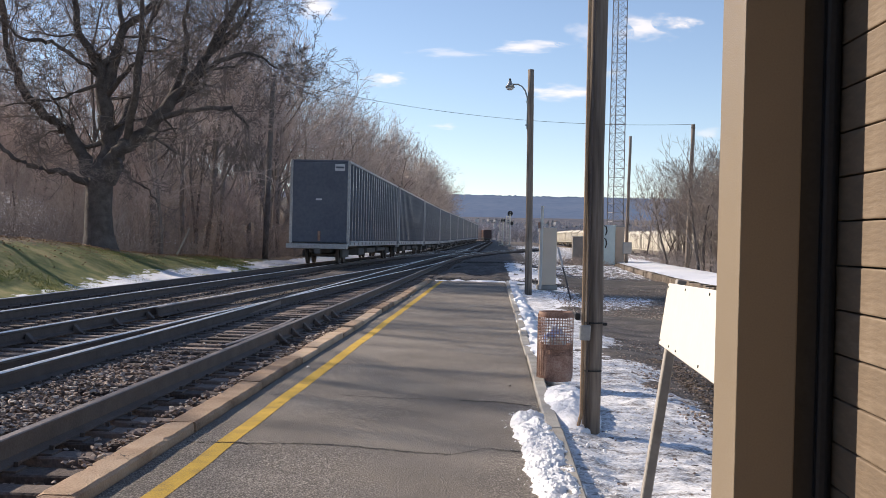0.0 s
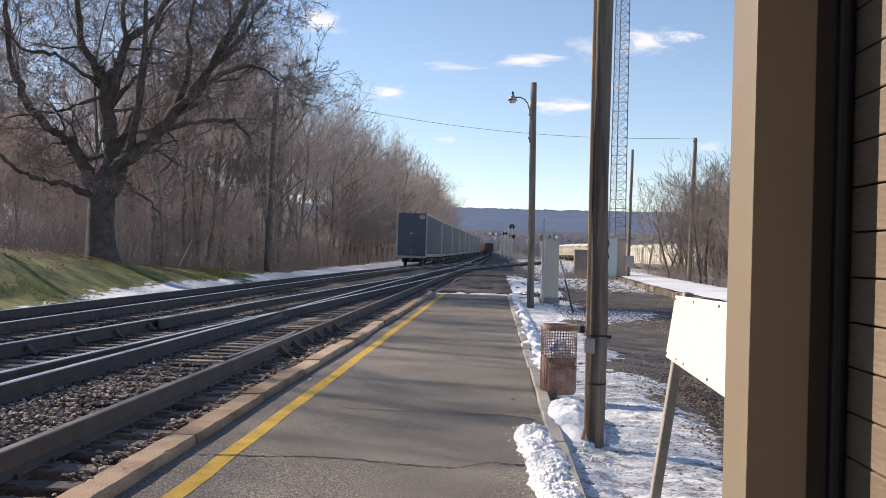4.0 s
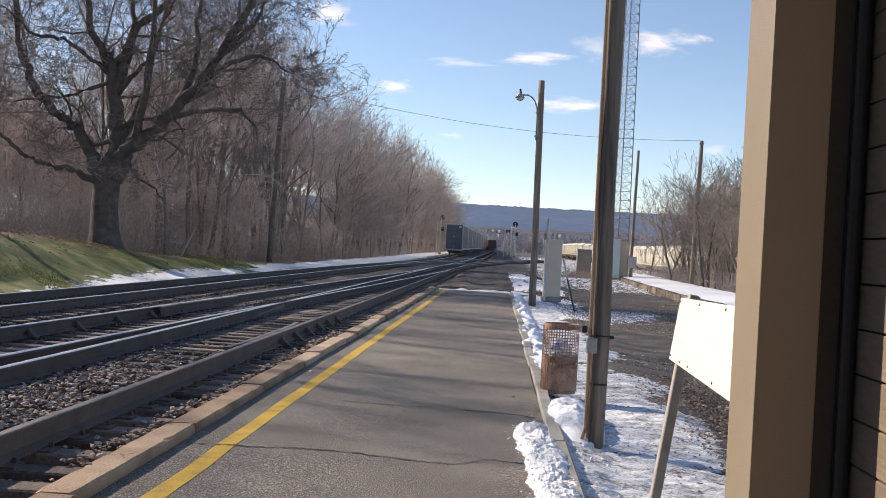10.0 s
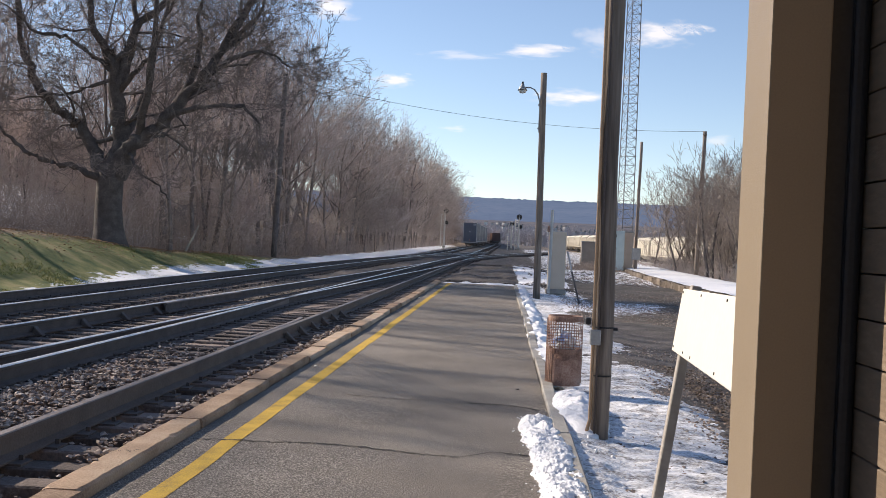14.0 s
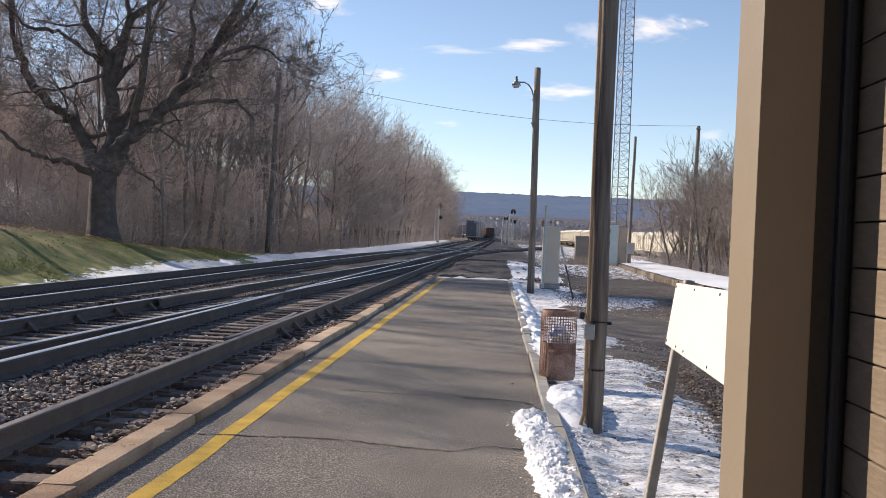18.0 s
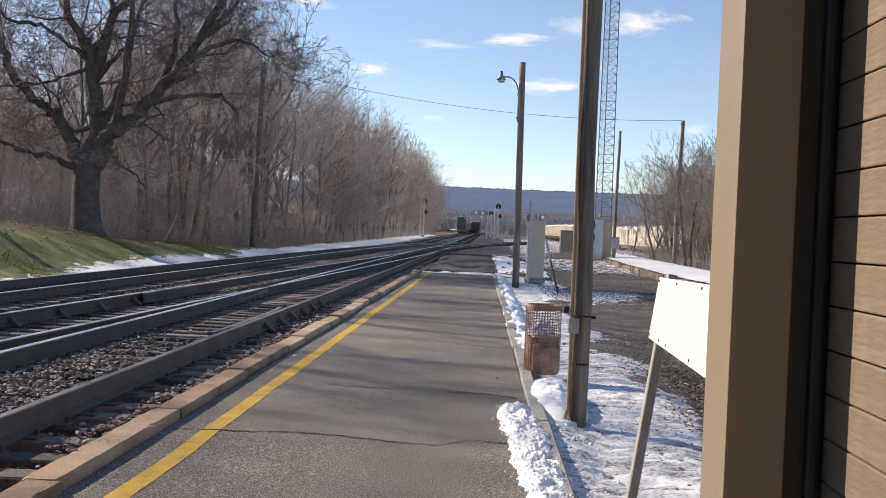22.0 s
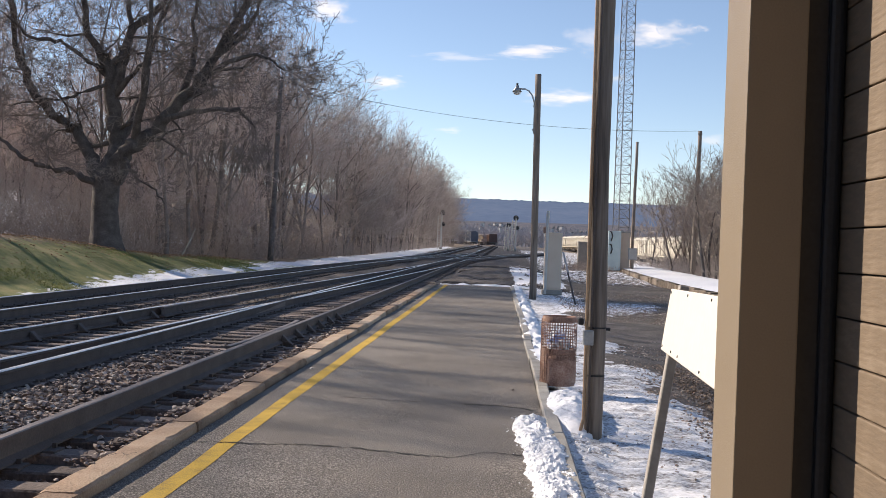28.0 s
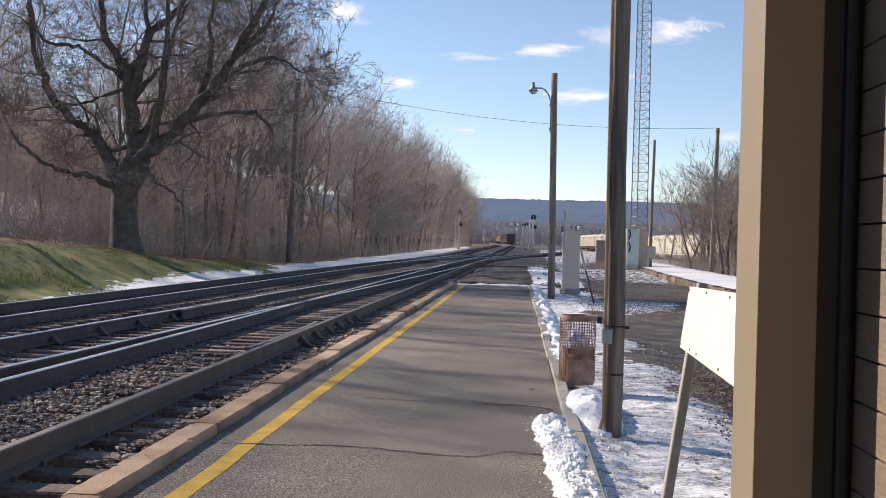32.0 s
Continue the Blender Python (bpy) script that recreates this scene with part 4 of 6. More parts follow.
snow_sheet("snow_bank", "lumpy white ridge of shovelled snow along the kerb", steps([(0.08, 0.66, 0.0085)]), steps([(5.4, 8.4, 0.0085), (8.4, 10.2, 0.011)]), bank_profile)


GRAIN = []
for k in range(4):
    bm = bmesh.new()
    bmesh.ops.create_icosphere(bm, subdivisions=1, radius=1.0)
    for v in bm.verts:
        v.co *= r.uniform(0.85, 1.15)
    GRAIN.append(([tuple(v.co) for v in bm.verts], [tuple(v.index for v in f.verts) for f in bm.faces]))
    bm.free()


def crumbs(name, label, count, spot, most=0.007):
    g = Geo()
    for _ in range(count):
        x, y, z = spot()
        vs, fs = r.choice(GRAIN)
        k, a = 0.0035 + most * r.random() ** 2.5, r.uniform(0, 6.3)
        c, d = math.cos(a) * k, math.sin(a) * k
        g.add([(x + p[0] * c - p[1] * d, y + p[0] * d + p[1] * c, z + p[2] * k) for p in vs], fs)
    return thing(name, label, "snow", kind="stuff", data=g.mesh(name, SNOW, True))


def bank_crumb():
    while True:
        y = 5.6 + 4.6 * r.random()
        x = r.uniform(0.08, 0.66)
        z = bank_profile(x, y)
        if z > -0.005 or (x < 0.45 and z < -0.1 and x > 0.08 + 0.035 * (10.2 - y) and r.random() < 0.10):
            return x, y, max(z, 0.0) + 0.001


crumbs("snow_crumbs", "loose crumbs of snow on the shovelled ridge", 1100, bank_crumb)


def strip_crumb():
    y = 6.0 + 4.5 * r.random()
    x = 0.62 + abs(r.gauss(0, 0.22))
    return x, y, strip_height(x, y) + 0.002


crumbs("snow_clumps", "small clumps of snow scattered beside the kerb", 350, strip_crumb, 0.012)


def heap_height(x, y):
    k = max(0.0, 1 - ((x - 0.76) / 0.30) ** 2 - ((y - 10.6) / 1.35) ** 2)
    lump = 0.6 * noise.noise((x * 6, y * 4, 16)) + 0.35 * noise.noise((x * 20, y * 20, 2)) + 0.3 * noise.noise((x * 44, y * 44, 2))
    return 0.17 * k ** 0.8 * (1 + 0.4 * lump) - 0.03 * (k > 0) - 0.1 * (k <= 0)


snow_sheet("snow_heap", "rounded heap of snow beside the litter basket", steps([(0.45, 1.1, 0.02)]), steps([(9.2, 12.0, 0.02)]), heap_height)


def kerb_snow(x, y):
    k = max(0.0, 1 - ((x - 0.68 + 0.05 * noise.noise((x * 4, y * 2, 1))) / (0.25 + 0.06 * noise.noise((y * 0.8, 5, 5)))) ** 2)
    lump = noise.noise((x * 5, y * 3, 26)) + 0.5 * noise.noise((x * 15, y * 9, 2))
    k *= 0.25 + 0.75 * float(smooth_step(-0.25, 0.1, noise.noise((x * 3.5, y * 1.1, 31)) + 0.5 * noise.noise((x * 11, y * 4, 3))))
    return 0.072 * k * (1 + 0.8 * lump) * float(smooth_step(12.5, 14, y)) - 0.02 - 0.08 * (1 - min(1.0, 2.2 * k))


snow_sheet("kerb_snow", "low uneven band of snow over the kerb", steps([(0.30, 1.1, 0.03)]), steps([(12.3, 26, 0.05), (26, 43, 0.12)]), kerb_snow)


def end_snow(x, y):
    k = max(0.0, 1 - ((y - 42.5 - 0.3 * noise.noise((x, 2, 2))) / 0.35) ** 2)
    return 0.08 * k * (0.7 + 1.6 * noise.noise((x * 2.5, y * 2, 3))) - 0.03


snow_sheet("end_snow", "thin line of snow at the end of the platform", steps([(-2.3, 1.4, 0.1)]), steps([(41.9, 43.2, 0.1)]), end_snow)


# ---- signal case, boxes and tower ----
case = thing("signal_case", "tall narrow beige metal signal case on a concrete base", "cabinet", pose(1.94, 39, -0.1))
part("body", bevelled(Geo().box((-0.30, -0.35, 0.18), (0.31, 0.35, 2.25)), "body", BEIGE, 0.015), case)
part("base", bevelled(Geo().box((-0.36, -0.42, 0), (0.36, 0.42, 0.18)), "base", CONCRETE, 0.02), case, "grey concrete base")
part("door", bevelled(Geo().box((-0.26, -0.365, 0.25), (0.27, -0.345, 2.18)), "door", BEIGE, 0.006), case)
mast = thing("whip_mast", "thin pale metal mast beside the signal case", "mast", pose(1.68, 38.6, -0.08))
part("shaft", Geo().tube([(0, 0, 0), (0.02, 0, 3.0)], 0.055, 8).mesh("shaft", PALE_STEEL), mast)
part("fitting", bevelled(Geo().box((-0.13, -0.05, 2.2), (-0.04, 0.05, 2.42)), "fitting", RUST, 0.02), mast, "faded reddish fitting")
rod = thing("leaning_marker", "thin leaning guy marker, dark below and pale above", "marker", pose(2.38, 33, -0.1))
part("lower", Geo().tube([(0, 0, 0), (-0.14, 1.8, 0.9)], 0.03, 8).mesh("lower", BLACK), rod)
part("upper", Geo().tube([(-0.14, 1.8, 0.9), (-0.24, 3.0, 1.55)], 0.035, 8).mesh("upper", GALV), rod, "pale upper sleeve")

tower = thing("lattice_tower", "tall grey steel lattice radio tower", "tower", pose(9.98, 90, -0.2))
TOWER_TOP, W0, W1 = 46.0, 0.72, 0.46


def tower_half(z):
    return W0 + (W1 - W0) * z / TOWER_TOP


def tower_corner(k, z):
    a = radians(15 + 120 * k)
    return (tower_half(z) * 1.12 * math.cos(a), tower_half(z) * 1.12 * math.sin(a), z)


for k in range(3):
    part("tower_leg", Geo().tube([tower_corner(k, 0), tower_corner(k, TOWER_TOP)], 0.045, 6).mesh("tower_leg", STEEL_GREY), tower)
levels = 62
for k in range(3):
    g = Geo()
    for i in range(levels):
        z0, z1 = TOWER_TOP * i / levels, TOWER_TOP * (i + 1) / levels
        g.tube([tower_corner(k, z0), tower_corner((k + 1) % 3, z1)], 0.018, 3, caps=False)
        g.tube([tower_corner((k + 1) % 3, z0), tower_corner(k, z1)], 0.018, 3, caps=False)
        g.tube([tower_corner(k, z1), tower_corner((k + 1) % 3, z1)], 0.018, 3, caps=False)
    part("lacing", g.mesh("lacing", STEEL_GREY), tower)

cab = thing("equipment_cabinet", "pale blue metal equipment cabinet with cables", "cabinet", pose(9.0, 85, 0.0))
part("body", bevelled(Geo().box((-0.5, -0.5, 0), (0.48, 0.5, 3.1)), "body", PALE_BLUE, 0.03), cab)
for z in (1.3, 2.3):
    part("cable", Geo().tube([(-0.3, -0.52, z), (-0.2, -0.6, z + 0.35), (-0.28, -0.6, z + 0.7), (-0.4, -0.52, z + 0.75)], 0.05, 6).mesh("cable", BLACK), cab)
hut = thing("equipment_hut", "small beige equipment hut beside the tower", "hut", pose(9.8, 86, 0.0))
part("body", bevelled(Geo().box((-0.3, -0.6, 0), (0.5, 1.4, 3.0)), "body", BEIGE, 0.03), hut)
part("roof", bevelled(Geo().box((-0.36, -0.66, 3.0), (0.56, 1.46, 3.1)), "roof", GALV, 0.02), hut)
meter = thing("meter_box", "grey meter box on a short post", "box", pose(10.35, 84, 0.0))
part("body", bevelled(Geo().box((-0.33, -0.15, 0.9), (0.33, 0.15, 1.8)), "body", GALV, 0.03), meter)
part("post", Geo().box((-0.13, -0.08, 0), (0.10, 0.08, 0.9)).mesh("post", POLE_WOOD), meter)
shed = thing("relay_box", "small grey-brown relay box in the yard", "box", pose(7.25, 92, -0.1))
part("body", bevelled(Geo().box((-0.58, -0.5, 0.1), (0.62, 0.5, 2.25)), "body", RELAY, 0.03), shed)
part("lid", bevelled(Geo().box((-0.62, -0.55, 2.25), (0.66, 0.55, 2.33)), "lid", GALV, 0.02), shed)
part("base", Geo().box((-0.7, -0.6, -0.1), (0.74, 0.6, 0.1)).mesh("base", CONCRETE), shed)

# ---- old raised platform with a stone edge ----
old = thing("old_platform", "low disused platform with a rough stone edge under snow", "platform", kind="structure")


def old_edge(y):
    return 8.15 + 0.00045 * max(0, y - 40) ** 2 + 0.02 * max(0, y - 48)


OLD_TOP = 0.20
g = Geo()
ys = steps([(20, 112, 1.5)])
vs = []
for y in ys:
    e = old_edge(y)
    for x, z in ((e + 0.0 + 0.12 * noise.noise((y * 0.9, 1, 1)), OLD_TOP - 0.03), (e + 1.2, OLD_TOP + 0.02), (e + 2.6, OLD_TOP + 0.03), (e + 3.6, OLD_TOP - 0.02), (e + 4.6, -0.3)):
        vs.append((x, y, z + 0.03 * noise.noise((x, y, 7))))
g.add(vs, [(j * 5 + i, j * 5 + i + 1, (j + 1) * 5 + i + 1, (j + 1) * 5 + i) for j in range(len(ys) - 1) for i in range(4)])
part("snow_cover", g.mesh("snow_cover", SNOW, True), old, "smooth white snow on top")
r = random.Random(5)
RUBBLE = material("rubble", [(0.10, 0.078, 0.06), (0.19, 0.155, 0.12), (0.30, 0.25, 0.20)], 0.95, 3, 14, 0.8, object_random=0.3)
STONE_BLOCK = bevelled(Geo().box((-0.2, 0, 0), (0.2, 1, 1)), "edge_stone", RUBBLE, 0.05, 2)
y = 20.0
while y < 110:
    n = r.uniform(0.35, 0.9)
    ob = part("edge_stone", STONE_BLOCK, old, at=pose(old_edge(y) + 0.08 + r.uniform(-0.04, 0.04), y - 0.05, -0.27, r.uniform(-2, 2), r.uniform(-5, 5), r.uniform(-4, 4)))
    ob.scale = (1.15, n + 0.12, 0.42 + r.uniform(-0.05, 0.02))
    y += n
rail_fence = thing("pipe_railing", "low grey pipe railing at the end of the old platform", "railing", pose(14.2, 66, 0.0))
for x in (0.0, 1.4, 2.8):
    part("railing_post", Geo().tube([(x, 0, -0.3), (x, 0, 1.05)], 0.04, 8).mesh("railing_post", GALV), rail_fence)
for z in (0.5, 1.0):
    part("railing_bar", Geo().tube([(0, 0, z), (2.8, 0, z)], 0.035, 8).mesh("railing_bar", GALV), rail_fence)


# ---- signals ----
def signal(x, y, height, heads, ladder=True):
    s = thing("railway_signal", "slender pale signal mast with round black heads and ladder", "railway signal", pose(x, y, float(land(x, y))), "railway signals")
    part("mast", Geo().tube([(0, 0, 0), (0, 0, height)], 0.19, 8).mesh("mast", PALE_STEEL), s)
    part("base", Geo().box((-0.3, -0.3, -0.2), (0.3, 0.3, 0.4)).mesh("base", CONCRETE), s)
    for dx, z, n in heads:
        h = part("head", Geo().tube([(dx, -0.10, z), (dx, -0.14, z)], n, 18).mesh("head", BLACK), s, "round black signal target")
        part("arm", Geo().tube([(0, 0, z), (dx, -0.1, z)], 0.06, 6).mesh("arm", GALV), s)
        part("hood", Geo().tube([(dx, -0.14, z + 0.05), (dx, -0.42, z + 0.05)], 0.14, 10).mesh("hood", BLACK), h)
    if ladder:
        lad = part("ladder", Geo().tube([(-0.75, 0.15, 0), (-0.75, 0.15, height - 0.8)], 0.09, 5).mesh("ladder", PALE_STEEL), s)
        for k in range(int(height / 0.5) - 1):
            part("rung", Geo().tube([(-0.75, 0.15, 0.4 + 0.5 * k), (-0.1, 0.1, 0.4 + 0.5 * k)], 0.05, 4).mesh("rung", PALE_STEEL), lad)
    return s


signal(3.25, 230, 7.4, [(0.0, 7.1, 0.58), (0.3, 5.0, 0.42)])
signal(1.75, 232, 6.1, [(0.0, 5.6, 0.46)])
signal(-12.45, 225, 7.8, [(0.2, 7.7, 0.54), (0.4, 5.3, 0.40)])


# ---- trees ----
def bough(q, wood, fine, p, d, length, r, level, stop, lift=0.06, wander=0.16, spread=0.6, side=2, tip=1, keep=0.68):
    """A limb that bends as it grows, forks at its end and sends out side shoots, down to the fine twigs."""
    n = 4 if level == 0 else 3 if level < stop - 1 else 2 if level < stop else tip
    d = Vector(d).normalized()
    way = [Vector(p)]
    for _ in range(n):
        d = (d + Vector((q.gauss(0, wander), q.gauss(0, wander), q.gauss(0, wander) + lift))).normalized()
        way.append(way[-1] + d * (length / n))
    end = max(0.006, r * (0.62 if level < stop else 0.45))
    (wood if r > 0.05 else fine).tube(way, [r + (end - r) * k / n for k in range(n + 1)], 7 if r > 0.12 else 5 if r > 0.05 else 3, caps=False)
    if level >= stop:
        return
    for _ in range(2 if q.random() < 0.75 else 3):
        turn = Vector((q.gauss(0, 1), q.gauss(0, 1), q.gauss(0, 0.8))).normalized()
        bough(q, wood, fine, way[-1], d + turn * spread * q.uniform(0.6, 1.1), length * keep * q.uniform(0.84, 1.16), max(0.009, end * q.uniform(0.7, 0.95)), level + 1, stop, lift, wander * 1.08, spread, side, tip, keep)
    for _ in range(q.randint(max(0, side - 1), side)):
        f = q.uniform(0.3, 0.95) * n
        i = min(int(f), n - 1)
        turn = Vector((q.gauss(0, 1), q.gauss(0, 1), q.gauss(0, 0.8))).normalized()
        bough(q, wood, fine, way[i].lerp(way[i + 1], f - i), (way[i + 1] - way[i]).normalized() + turn * 1.05, length * keep * q.uniform(0.56, 0.96), max(0.009, r * q.uniform(0.32, 0.5)), level + 1, stop, lift, wander * 1.08, spread, side, tip, keep)


def grow(seed, height, trunk_r, limbs, low, tilt, upright=0.06, stop=4, side=2):
    """Trunk and crown of a leafless tree, as two meshes' worth of points."""
    q = random.Random(seed)
    wood, fine = Geo(), Geo()
    trunk_h = height * (low + 0.28)
    way, d = [Vector((0, 0, -0.3))], Vector((q.gauss(0, 0.06), q.gauss(0, 0.06), 1)).normalized()
    for _ in range(7):
        d = (d + Vector((q.gauss(0, 0.06), q.gauss(0, 0.06), 0.04))).normalized()
        way.append(way[-1] + d * (trunk_h + 0.3) / 7)
    wood.tube(way, [trunk_r * (1.3 if k == 0 else 1.0 - 0.07 * k) for k in range(8)], 9, caps=False)
    bough(q, wood, fine, way[-1], d, height * 0.24, trunk_r * 0.5, 0, stop, upright, spread=0.55, side=side, keep=0.65)
    for k in range(limbs):
        f = 7 * (low + (1 - low) * (k + q.random()) / limbs * 0.95) / (low + 0.28) * 0.62
        f = min(max(f, 1.2), 6.95)
        i = int(f)
        a = 2.4 * k + q.uniform(-0.5, 0.5)
        t = tilt * q.uniform(0.7, 1.25)
        bough(q, wood, fine, way[i].lerp(way[i + 1], f - i), (math.cos(a) * t, math.sin(a) * t, 1), height * q.uniform(0.19, 0.27), trunk_r * q.uniform(0.3, 0.46), 0, stop, upright, side=side, keep=0.65)
    return wood, fine


def tree_kind(name, label, seed, group, trunk_mat, twig_mat, **how):
    wood, fine = grow(seed, **how)
    t = thing(name, label, "tree", pose(0, 0, 0), group)
    part("trunk", wood.mesh("trunk", trunk_mat, True), t)
    part("crown", fine.mesh("crown", twig_mat, False), t)
    return t, max(v[2] for v in fine.v)


KINDS = [tree_kind("tree", "leafless grey-brown woodland tree with fine twigs", 20 + k, "bare trees along the line", BARK_GREY, tw, height=h, trunk_r=tr, limbs=n, low=lo, tilt=ti, upright=up)
         for k, (h, tr, n, lo, ti, up, tw) in enumerate(((15, 0.19, 7, 0.28, 0.9, 0.05, TWIG), (17, 0.19, 7, 0.34, 0.7, 0.09, TWIG_RED), (13.5, 0.17, 7, 0.25, 1.0, 0.05, TWIG), (16.5, 0.18, 7, 0.36, 0.75, 0.08, TWIG_RED), (11, 0.13, 8, 0.2, 0.9, 0.06, TWIG), (17, 0.13, 6, 0.45, 0.5, 0.11, TWIG_RED), (18, 0.14, 6, 0.42, 0.5, 0.12, TWIG)))]
UNDER = [tree_kind("sapling", "dense leafless grey-brown sapling at the edge of the woods", 40 + k, "saplings at the edge of the woods", BARK_GREY, tw, height=7, trunk_r=0.075, limbs=9, low=0.06, tilt=ti, upright=up)
         for k, (ti, up, tw) in enumerate(((1.1, 0.03, TWIG), (0.8, 0.07, TWIG_RED), (1.3, 0.02, BRUSH)))]
used = set()


def plant(kinds, k, x, y, tall, turn):
    """Sets a tree of the kind k, so many metres tall, on the ground."""
    t, h = kinds[k]
    m = pose(x, y, float(land(x, y)), 0, 0, turn)
    if t.name in used:
        t = copy_thing(t, m)
    else:
        used.add(t.name)
    t.matrix_basis = m
    t.scale = (tall / h, tall / h, tall / h)
    return t


def wood_height(x, y):
    """How tall the trees stand: low at the near edge, tallest half way, taller in the depth of the woods."""
    h = 11.5 + 5.4 * float(smooth_step(102, 116, y)) + 2.5 * float(smooth_step(120, 160, y)) - 1.0 * float(smooth_step(260, 330, y))
    deep = float(smooth_step(0.14, 0.19, -x / y))
    return 1.1 * (h + (19.8 - h) * deep) - 3.0 * float(smooth_step(0.24, 0.29, -x / y))


r = random.Random(31)
spots = []
# edge of the woods beside the line
for k in range(100):
    y = 54 + 292 * (k / 100) ** 1.2 + r.uniform(-1.5, 1.5)
    x = float(bend(y)) - 17.2 - abs(r.gauss(0, 2.4)) - 2.0 * float(smooth_step(60, 45, y))
    spots.append((x, y, r.uniform(0.8, 1.05)))
# behind it, rows that close the view between the trunks
for k in range(52):
    y = r.uniform(84, 200)
    spots.append((-(0.155 + 0.17 * r.random()) * y - 5, y, r.uniform(0.8, 1.05)))
for k in range(30):
    y = r.uniform(60, 130)
    spots.append((-0.27 * y - 5 - r.random() * 0.22 * y, y, r.uniform(0.75, 1.0)))
# the woods go on towards the viewer and shade the platform
for x, y, s in spots:
    plant(KINDS, r.choice((5, 6, 5, 6, 1, 3) if -x / y > 0.22 and y > 45 else (0, 1, 2, 3, 0, 1, 3, 4)), x, y, s * wood_height(x, y), r.uniform(0, 360))
# unseen trees: three shade the platform, the last is added to shade old_tree
for k, x, y, h in ((0, -23, 24.5, 20), (2, -23, 31.5, 20), (1, -25, 39, 21), (0, -27, 50.5, 17)):
    plant(KINDS, k, x, y, h, 50.0 * x)
# saplings fill the edge and the floor of the woods
for k in range(85):
    y = 52 + 290 * (k / 85) ** 1.25 + r.uniform(-2, 2)
    x = float(bend(y)) - 16.2 - 4.5 * r.random() - 2.0 * float(smooth_step(66, 48, y))
    plant(UNDER, r.randrange(3), x, y, r.uniform(3.0, 7.0) + 3.5 * float(smooth_step(90, 130, y)), r.uniform(0, 360))
for k in range(38):
    y = r.uniform(50, 100)
    plant(UNDER, r.randrange(3), -(0.2 + 0.28 * r.random()) * y - 7.0, y, r.uniform(4.0, 9.0), r.uniform(0, 360))


def thicket(seed):
    """A clump of upright stems that fork near the ground."""
    q = random.Random(seed)
    wood, fine = Geo(), Geo()
    for _ in range(7):
        a, lean = q.uniform(0, 6.3), q.uniform(0.08, 0.42)
        d = Vector((math.cos(a) * lean, math.sin(a) * lean, 1)).normalized()
        p, h, r0 = Vector((math.cos(a) * 0.3, math.sin(a) * 0.3, -0.3)), q.uniform(6.0, 8.6), q.uniform(0.06, 0.10)
        pts = [p]
        for _ in range(7):
            d = (d + Vector((q.gauss(0, 0.09), q.gauss(0, 0.09), 0.03))).normalized()
            pts.append(pts[-1] + d * h / 7)
        wood.tube(pts, [r0 * (1 - 0.11 * k) for k in range(8)], 6, caps=False)
        for _ in range(26):
            i = q.randint(1, 6)
            d1 = (pts[i + 1] - pts[i]).normalized() * 0.9 + Vector((q.gauss(0, 0.45), q.gauss(0, 0.45), 0.25))
            ln = q.uniform(0.6, 1.7)
            way = [pts[i].lerp(pts[i + 1], q.random())]
            for _ in range(3):
                d1 = (d1.normalized() + Vector((q.gauss(0, 0.26), q.gauss(0, 0.26), 0.08)))
                way.append(way[-1] + d1.normalized() * ln / 3)
            fine.tube(way, [0.02, 0.016, 0.012, 0.007], 3, caps=False)
            for _ in range(9):
                j = q.randint(0, 2)
                d2 = (way[j + 1] - way[j]).normalized() + Vector((q.gauss(0, 0.5), q.gauss(0, 0.5), 0.2))
                e = way[j].lerp(way[j + 1], q.random())
                d2 = d2.normalized() * q.uniform(0.25, 0.65)
                fine.tube([e, e + d2], [0.009, 0.006], 3, caps=False)
    t = thing("bush_tree", "leafless upright bush tree with forked brown stems", "tree", pose(0, 0, 0), "bush trees behind the old platform")
    part("trunk", wood.mesh("trunk", BARK, True), t)
    part("crown", fine.mesh("crown", BUSH_TWIG), t)
    return t


SHRUBS = [tree_kind("bush_tree", "small leafless tree with several stems and a fine open crown", 90 + k, "bush trees behind the old platform", BARK, BUSH_TWIG, height=9, trunk_r=0.11, limbs=n, low=0.05, tilt=ti, upright=0.1) for k, (ti, n) in enumerate(((0.6, 8), (0.5, 9), (0.75, 8)))]
for j, (x, y) in enumerate(((11.9, 66), (13.0, 70), (13.4, 62), (14.2, 74), (14.9, 66), (12.6, 82), (15.8, 72), (16.4, 64), (15.2, 84), (17.4, 78), (18.0, 68), (19.2, 74), (16.8, 92), (18.8, 86), (14.4, 94), (20.4, 80), (21.6, 90), (13.4, 100))):
    plant(SHRUBS, j % 3, x + 0.6, y, 9.3 * r.uniform(0.78, 1.05), 137.0 * j)
for k in range(9):
    x, y = 12.9 + 6.5 * r.random(), r.uniform(60, 92)
    plant(SHRUBS, k % 3, x + 0.04 * (y - 60), y, r.uniform(5.0, 8.6), r.uniform(0, 360))
BUSHES = [thicket(60), thicket(61), thicket(62)]
placed = set()
for k in range(20):
    x, y = 13.9 + 7.5 * r.random() + 0.03 * k, 56 + 46 * r.random()
    i = r.randrange(3)
    m = pose(x, y, float(land(x, y)), 0, 0, r.uniform(0, 360))
    t = BUSHES[i] if i not in placed else copy_thing(BUSHES[i], m)
    placed.add(i)
    t.matrix_basis = m
    k = r.uniform(0.5, 0.85)
    t.scale = (k, k, k)

